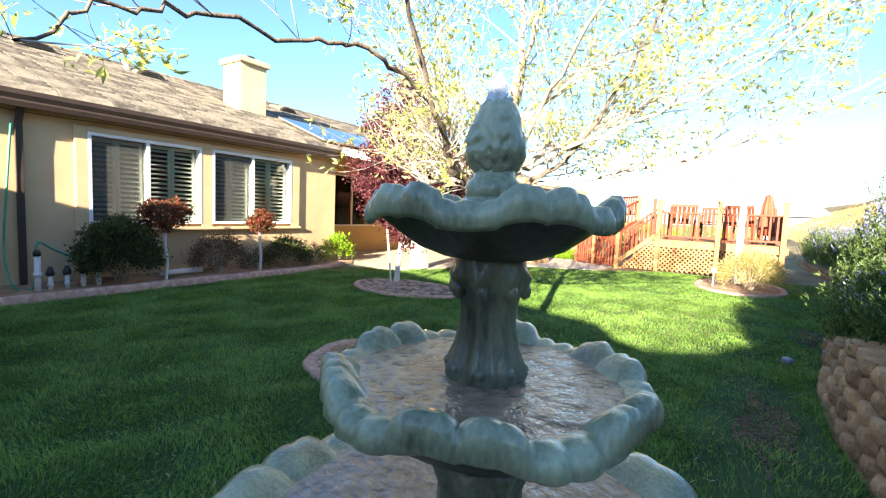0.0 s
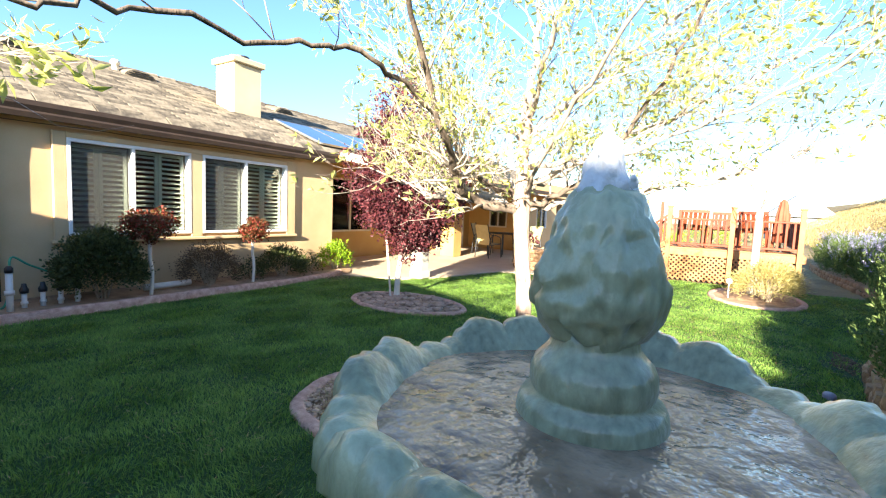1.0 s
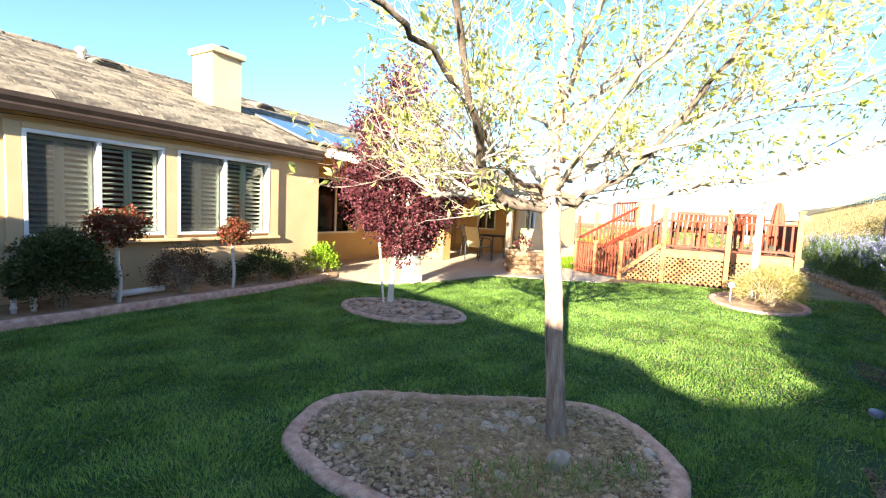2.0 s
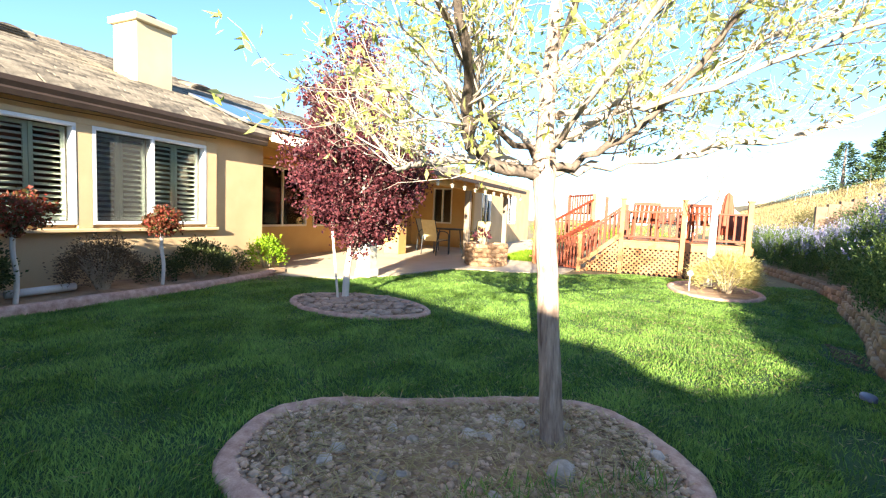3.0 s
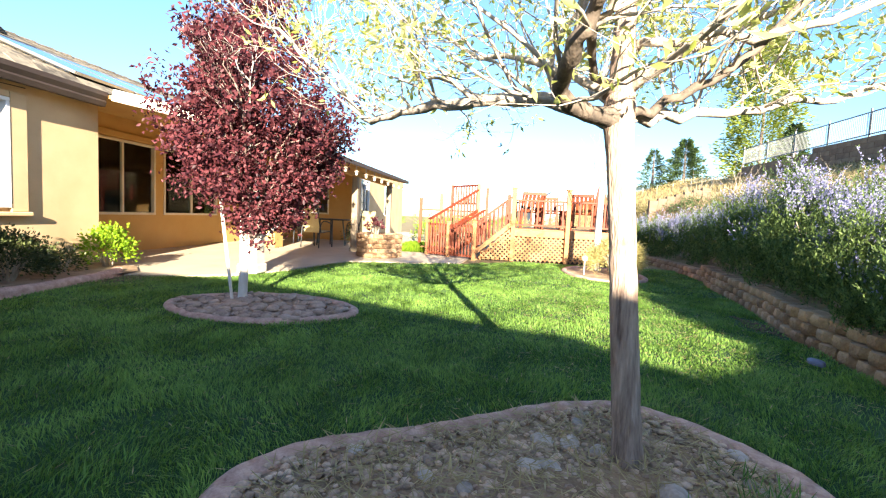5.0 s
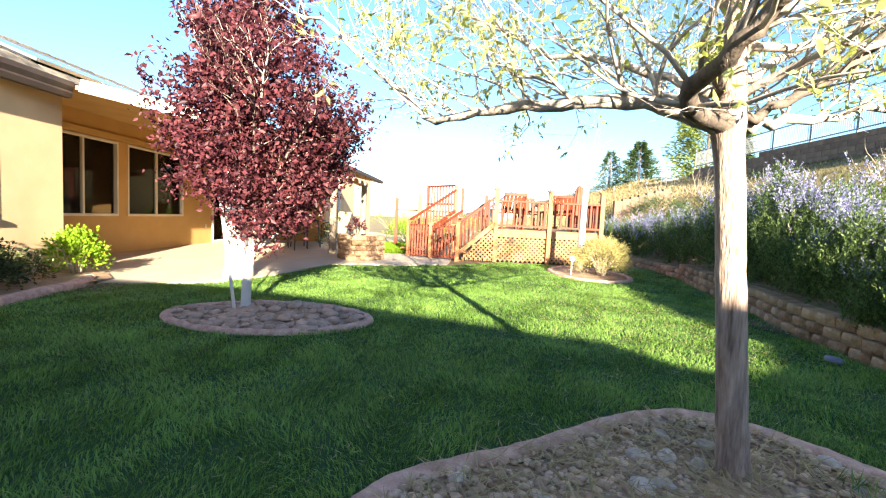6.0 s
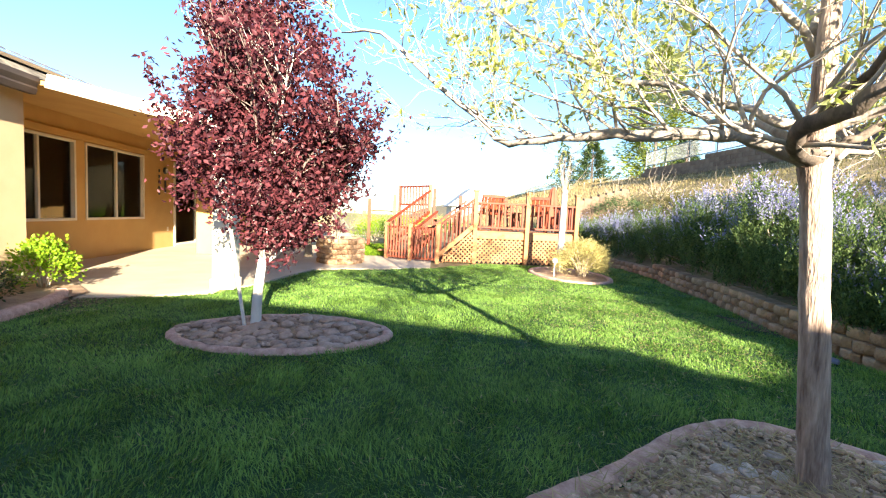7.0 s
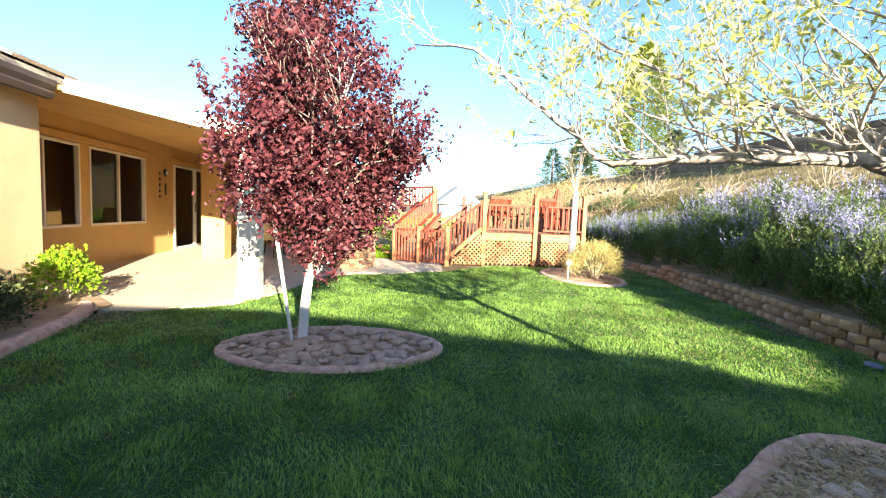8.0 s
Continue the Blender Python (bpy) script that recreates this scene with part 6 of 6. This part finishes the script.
lattice(st, 2.70, 3.42, 0.04, 0.74, DX - 0.12, lambda y: 0.80 - (y - 2.70) * 0.92)

lf = thing("low_fence", (12.3, 4.1, 0), "low redwood picket gate and fence beside the steps", "fence", kind="structure")
corners = [(12.02, 3.53), (12.28, 4.15), (12.66, 4.70)]
for (x, y), h in zip(corners, (0.88, 0.84, 0.86)):
    p = bar("post", (x, y, 0.0), (x, y, h), 0.09, 0.09, TANWOOD, lf)
    block("post_cap", x - 0.06, x + 0.06, y - 0.06, y + 0.06, h, h + 0.03, TANWOOD, p, "", 0.008)
for (a, b) in ((0, 1), (1, 2)):
    p, q = Vector((*corners[a], 0)), Vector((*corners[b], 0))
    for z in (0.09, 0.78):
        bar("rail", p + Vector((0, 0, z)), q + Vector((0, 0, z)), 0.04, 0.05, REDWOOD, lf)
    for i in range(8):
        e = p.lerp(q, (i + 0.6) / 8.2)
        bar("picket", e + Vector((-0.03, 0, 0.06)), e + Vector((-0.03, 0, 0.80)), 0.040, 0.03, REDWOOD, lf)

tw = thing("upper_platform", (15.4, 4.0, 0), "higher redwood platform with stair and railing behind the deck", "deck", kind="structure")
for x, y, h in ((14.85, 3.54, 1.95), (16.1, 4.41, 1.97), (14.2, 4.55, 1.6), (15.4, 5.3, 1.5), (16.4, 3.3, 1.95)):
    bar("post", (x, y, 0), (x, y, h), 0.09, 0.09, TANWOOD if x < 15 else REDWOOD, tw)
for i in range(10):
    p, q = Vector((14.2, 4.5, 1.15)).lerp(Vector((14.9, 3.5, 1.15)), (i + 0.5) / 10), Vector((15.4, 5.3, 1.15)).lerp(Vector((16.4, 3.4, 1.15)), (i + 0.5) / 10)
    bar("plank", p, q, 0.115, 0.03, TANWOOD, tw)
for a, b in (((14.85, 3.54), (16.1, 4.41)),):
    p, q = Vector((*a, 0)), Vector((*b, 0))
    for z in (1.38, 1.92):
        bar("rail", p + Vector((0, 0, z)), q + Vector((0, 0, z)), 0.05, 0.05, REDWOOD, tw)
    for i in range(10):
        e = p.lerp(q, (i + 0.5) / 10)
        bar("baluster", e + Vector((0, 0, 1.38)), e + Vector((0, 0, 1.92)), 0.045, 0.045, REDWOOD, tw)
for (a, b, n) in ((Vector((12.72, 4.72, 0.86)), Vector((14.82, 3.56, 1.78)), 15), (Vector((12.5, 4.2, 0.60)), Vector((14.6, 3.35, 1.2)), 14)):
    bar("rail", a, b, 0.06, 0.045, REDWOOD, tw)
    bar("rail", a - Vector((0, 0, 0.6)), b - Vector((0, 0, 0.6)), 0.05, 0.09, REDWOOD, tw)
    for i in range(n):
        q = a.lerp(b, (i + 0.5) / n)
        bar("baluster", q - Vector((0, 0, 0.6)), q, 0.045, 0.045, REDWOOD, tw)
for i in range(5):
    q = Vector((12.9, 4.45, 0.19)).lerp(Vector((14.5, 3.7, 1.0)), i / 4)
    bar("tread", q + Vector((-0.2, -0.4, 0)), q + Vector((0.2, 0.4, 0)), 0.28, 0.035, TANWOOD, tw)


# deck furniture
def deck_chair(x, y, rz, group="high-backed chairs on the deck"):
    t = thing("deck_chair", (0, 0, 0), "high-backed redwood slat chair on the deck", "chair", group)
    for sx in (-0.26, 0.26):
        bar("leg", (sx, -0.25, 0), (sx, -0.25, 0.62), 0.05, 0.05, REDWOOD, t)
        bar("leg", (sx, 0.25, 0), (sx, 0.36, 0.45), 0.05, 0.05, REDWOOD, t)
        bar("armrest", (sx, -0.30, 0.63), (sx, 0.38, 0.63), 0.09, 0.025, REDWOOD, t)
        bar("back_post", (sx, 0.28, 0.36), (sx, 0.46, 0.82), 0.04, 0.05, REDWOOD, t)
    for i in range(5):
        y0 = -0.26 + i * 0.115
        bar("seat_slat", (-0.26, y0, 0.40), (0.26, y0, 0.40), 0.10, 0.022, REDWOOD, t)
    for i in range(5):
        sx = -0.19 + i * 0.095
        bar("back_slat", (sx, 0.29, 0.40), (sx, 0.46, 0.80), 0.07, 0.018, REDWOOD, t)
    bar("back_rail", (-0.28, 0.465, 0.83), (0.28, 0.465, 0.83), 0.05, 0.07, REDWOOD, t)
    t.matrix_basis = pose(x, y, DZ, 0, 0, rz)
    return t


c1 = deck_chair(13.05, 2.25, 100)
copy_thing(c1, pose(13.1, 0.95, DZ, 0, 0, 75))
copy_thing(c1, pose(14.2, 1.6, DZ, 0, 0, -90))
tb = thing("deck_table", (13.6, 1.6, DZ), "low redwood slat table on the deck", "table")
for i in range(6):
    block("top_slat", 13.3 + i * 0.1, 13.39 + i * 0.1, 1.25, 1.95, DZ + 0.45, DZ + 0.475, REDWOOD, tb)
for x in (13.36, 13.84):
    for y in (1.32, 1.88):
        bar("leg", (x, y, DZ), (x, y, DZ + 0.45), 0.05, 0.05, REDWOOD, tb)
um = thing("folded_umbrella", (13.2, 0.5, DZ), "folded red-brown patio umbrella standing on the deck", "umbrella")
g = Geo()
g.lathe([(0.0, 0.0), (0.2, 0.0), (0.2, 0.05), (0.03, 0.07), (0.02, 0.12)], (13.2, 0.5, DZ), 16)
part("foot", g, IRON, um)
g = Geo()
g.tube([(13.2, 0.5, DZ + 0.1), (13.2, 0.5, DZ + 1.15)], [0.02, 0.02], 8)
part("pole", g, TANWOOD, um)
g = Geo()
g.lathe([(0.02, 1.16), (0.06, 1.1), (0.11, 0.85), (0.14, 0.45), (0.15, 0.2), (0.03, 0.2)], (13.2, 0.5, DZ), 32, lambda i, a: (0.02 * math.sin(8 * a) if 0 < i < 5 else 0, 0))
part("canopy", g, CANVAS, um, "folded canopy", True)

# ---- patio things ----
pl = thing("stone_planter", (11.55, 5.62, 0.03), "round planter of tan rough stones with succulents", "planter")
rp = random.Random(12)
for c in range(5):
    n = 15
    for i in range(n):
        a = 2 * math.pi * (i + 0.5 * (c % 2)) / n
        m = Matrix.Translation((11.55 + 0.55 * math.cos(a), 5.62 + 0.42 * math.sin(a), 0.03 + 0.05 + 0.1 * c)) @ Matrix.Rotation(a + math.pi / 2 + rp.uniform(-0.1, 0.1), 4, "Z") @ Matrix.Scale(1 + rp.uniform(-0.08, 0.05), 4)
        put(new("planter_stone", chamfer_box(0.22, 0.14, 0.105, 0.022, BLOCK)), pl, m)
g = Geo()
g.lathe([(0.0, 0.0), (1.0, 0.0)], (0, 0, 0), 24)
part("planter_soil", g, SOIL, pl, "", m=Matrix.Translation((11.55, 5.62, 0.49)) @ Matrix.Diagonal((0.52, 0.40, 1, 1)))
leaf_shrub("succulent", (11.45, 5.7, 0.5), 0.2, 0.2, 0.34, 260, 0.07, 0.03, PLUM_LEAF, "dark branching succulent in the stone planter", "plant", 71, 10, lumps=14, clump=0.025)
leaf_shrub("potted_shrub", (14.6, 7.1, 0.03), 0.3, 0.3, 0.55, 700, 0.06, 0.03, HEDGE_LEAF, "dark green shrub by the wing wall", "plant", 72, lumps=50)


def sling_chair(m, first=None):
    if first:
        return copy_thing(first, m)
    t = thing("patio_chair", (0, 0, 0), "patio chair with a tan sling seat on a dark metal frame", "chair", "patio chairs")
    for sx in (-0.27, 0.27):
        g = Geo()
        g.tube(smooth_line([(sx, -0.28, 0.0), (sx, -0.26, 0.4), (sx, -0.2, 0.62), (sx, 0.2, 0.62), (sx, 0.28, 0.0)], 4), [0.014] * 17, 6)
        part("side_frame", g, IRON, t, "", True)
        g = Geo()
        g.tube([(sx * 0.95, -0.25, 0.42), (sx * 0.95, 0.18, 0.38), (sx * 0.95, 0.36, 1.0)], [0.014] * 3, 6)
        part("back_frame", g, IRON, t)
    g = Geo()
    g.add([(-0.25, -0.25, 0.43), (0.25, -0.25, 0.43), (0.25, 0.17, 0.39), (-0.25, 0.17, 0.39), (0.25, 0.36, 0.98), (-0.25, 0.36, 0.98)], [(0, 1, 2, 3), (3, 2, 4, 5)])
    ob = part("sling", g, SLING, t, "tan woven sling")
    ob.modifiers.new("thick", "SOLIDIFY").thickness = 0.012
    t.matrix_basis = m
    return t


s1 = sling_chair(pose(12.9, 7.6, 0.03, 0, 0, 75))
sling_chair(pose(14.4, 6.9, 0.03, 0, 0, 150), s1)
sling_chair(pose(13.9, 8.3, 0.03, 0, 0, 10), s1)
pt = thing("patio_table", (13.7, 7.5, 0.03), "round dark metal patio table", "table")
g = Geo()
g.lathe([(0.0, 0.70), (0.5, 0.70), (0.52, 0.715), (0.5, 0.73), (0.0, 0.73)], (13.7, 7.5, 0.03), 32)
part("tabletop", g, IRON, pt)
for k in range(4):
    a = k * math.pi / 2 + 0.4
    g = Geo()
    g.tube([(13.7 + 0.38 * math.cos(a), 7.5 + 0.38 * math.sin(a), 0.03), (13.7 + 0.3 * math.cos(a), 7.5 + 0.3 * math.sin(a), 0.73)], [0.018, 0.018], 8)
    part("leg", g, IRON, pt)
sn = thing("wall_ornament", (13.25, Y2, 1.3), "dark metal string of ornaments hung on the patio wall", "wall ornament")
for i in range(5):
    block("pendant", 13.0, 13.05, Y2 - 0.02, Y2 - 0.002, 1.28 + i * 0.13, 1.35 + i * 0.13, IRON, sn, "", 0.004)
lt = thing("wall_lamp", (13.28, Y2, 1.75), "black wall lamp with a round face beside the patio door", "wall lamp")
g = Geo()
g.lathe([(0.0, 0.0), (0.075, 0.0), (0.085, 0.02), (0.07, 0.04), (0.0, 0.045)], (0, 0, 0), 20)
part("backplate", g, IRON, lt, "", True, m=Matrix.Translation((13.28, Y2 - 0.003, 1.86)) @ Matrix.Rotation(radians(90), 4, "X"))
g = Geo()
g.lathe([(0.0, 0.045), (0.05, 0.045), (0.05, 0.06), (0.0, 0.062)], (0, 0, 0), 20)
part("face", g, WHITE, lt, "", m=Matrix.Translation((13.28, Y2 - 0.003, 1.86)) @ Matrix.Rotation(radians(90), 4, "X"))
bar("pendulum", (13.28, Y2 - 0.02, 1.35), (13.28, Y2 - 0.02, 1.62), 0.02, 0.05, IRON, lt)
block("outlet", 13.38, 13.44, Y2 - 0.015, Y2 - 0.002, 0.42, 0.52, CREAM, tagged(thing("wall_outlet", (13.4, Y2, 0.42), "small outdoor wall outlet", "outlet")), "")

# ---- sprinkler valves, hose, pipes by the house ----
for i in range(4):
    x = 2.42 + i * 0.17
    t = thing("sprinkler_valve", (x, 8.35, 0.04), "sprinkler valve of white pipe with a black head", "sprinkler valve", "sprinkler valves")
    g = Geo()
    g.tube([(x, 8.35, 0.0), (x, 8.35, 0.24)], [0.026, 0.026], 10)
    g.tube([(x, 8.35, 0.10), (x, 8.35, 0.13)], [0.034, 0.034], 10)
    part("riser", g, PVC, t, "", True)
    g = Geo()
    g.lathe([(0.0, 0.23), (0.042, 0.23), (0.046, 0.27), (0.03, 0.30), (0.022, 0.34), (0.0, 0.345)], (x, 8.35, 0.0), 12)
    part("valve_head", g, BLACK, t, "", True)
t = thing("backflow_pipe", (2.27, 8.25, 0.04), "white vertical water pipe with a grey valve", "pipe")
g = Geo()
g.tube([(2.27, 8.25, 0.0), (2.27, 8.25, 0.50)], [0.033, 0.033], 10)
g.tube([(2.27, 8.25, 0.24), (2.27, 8.25, 0.29)], [0.045, 0.045], 10)
part("pipe", g, PVC, t, "", True)
g = Geo()
g.lathe([(0.0, 0.49), (0.04, 0.49), (0.04, 0.54), (0.02, 0.57), (0.0, 0.57)], (2.27, 8.25, 0), 12)
part("valve", g, BLACK, t, "", True)
t = thing("drain_pipe", (4.05, 8.43, 0.06), "white plastic drain pipe lying along the wall", "pipe")
g = Geo()
g.tube([(3.72, 8.42, 0.125), (4.38, 8.44, 0.13)], [0.045, 0.045], 12)
part("pipe", g, PVC, t, "", True)
t = thing("garden_hose", (2.0, 8.6, 0.05), "green garden hose hung from the eave and coiled on the soil", "hose")
g = Geo()
hp = smooth_line([(2.22, 8.8, 2.1), (2.16, 8.8, 1.3), (2.10, 8.75, 0.5), (2.12, 8.5, 0.10), (2.25, 8.4, 0.08), (2.33, 8.5, 0.3), (2.38, 8.6, 0.62), (2.55, 8.6, 0.52), (2.85, 8.6, 0.36), (3.0, 8.6, 0.3)], 6)
g.tube(hp, [0.013] * len(hp), 6)
part("tube", g, HOSE, t, "", True)
sl = thing("solar_path_light", (10.2, 1.42, 0.03), "small white solar path light on a stake", "path light")
bar("stake", (10.2, 1.42, 0.03), (10.2, 1.42, 0.30), 0.018, 0.018, WHITE, sl)
g = Geo()
g.lathe([(0.0, 0.28), (0.04, 0.29), (0.055, 0.33), (0.04, 0.37), (0.0, 0.385)], (10.2, 1.42, 0), 16)
part("head", g, WHITE, sl, "", True)
hd = thing("valve_cover", (5.25, 0.73, 0.0), "small dark oval plastic lid in the lawn", "lid")
g = Geo()
g.lathe([(0.075, 0.02), (0.075, 0.045), (0.065, 0.054), (0.0, 0.056)], (0, 0, 0), 20)
part("cover", g, surface("blue_grey_plastic", (0.10, 0.11, 0.17), (0.18, 0.19, 0.27), 0.5, 8, 60, 0.1), hd, "", True, m=Matrix.Translation((5.25, 0.73, 0)) @ Matrix.Diagonal((1, 0.6, 1, 1)))
# far house roof beyond the deck
fh = thing("far_house", (60, -4, -1), "small distant grey house beyond the slope", "house")
g = Geo()
g.box(57, 63, -7, -2, -1.5, 2.2)
part("wall", g, GREYHOUSE, fh)
g = Geo()
g.add([(56.5, -7.5, 2.2), (63.5, -7.5, 2.2), (63.5, -1.5, 2.2), (56.5, -1.5, 2.2), (56.5, -4.5, 4.6), (63.5, -4.5, 4.6)], [(0, 1, 5, 4), (2, 3, 4, 5), (0, 4, 3), (1, 2, 5), (3, 2, 1, 0)])
part("roof", g, GREYHOUSE, fh)
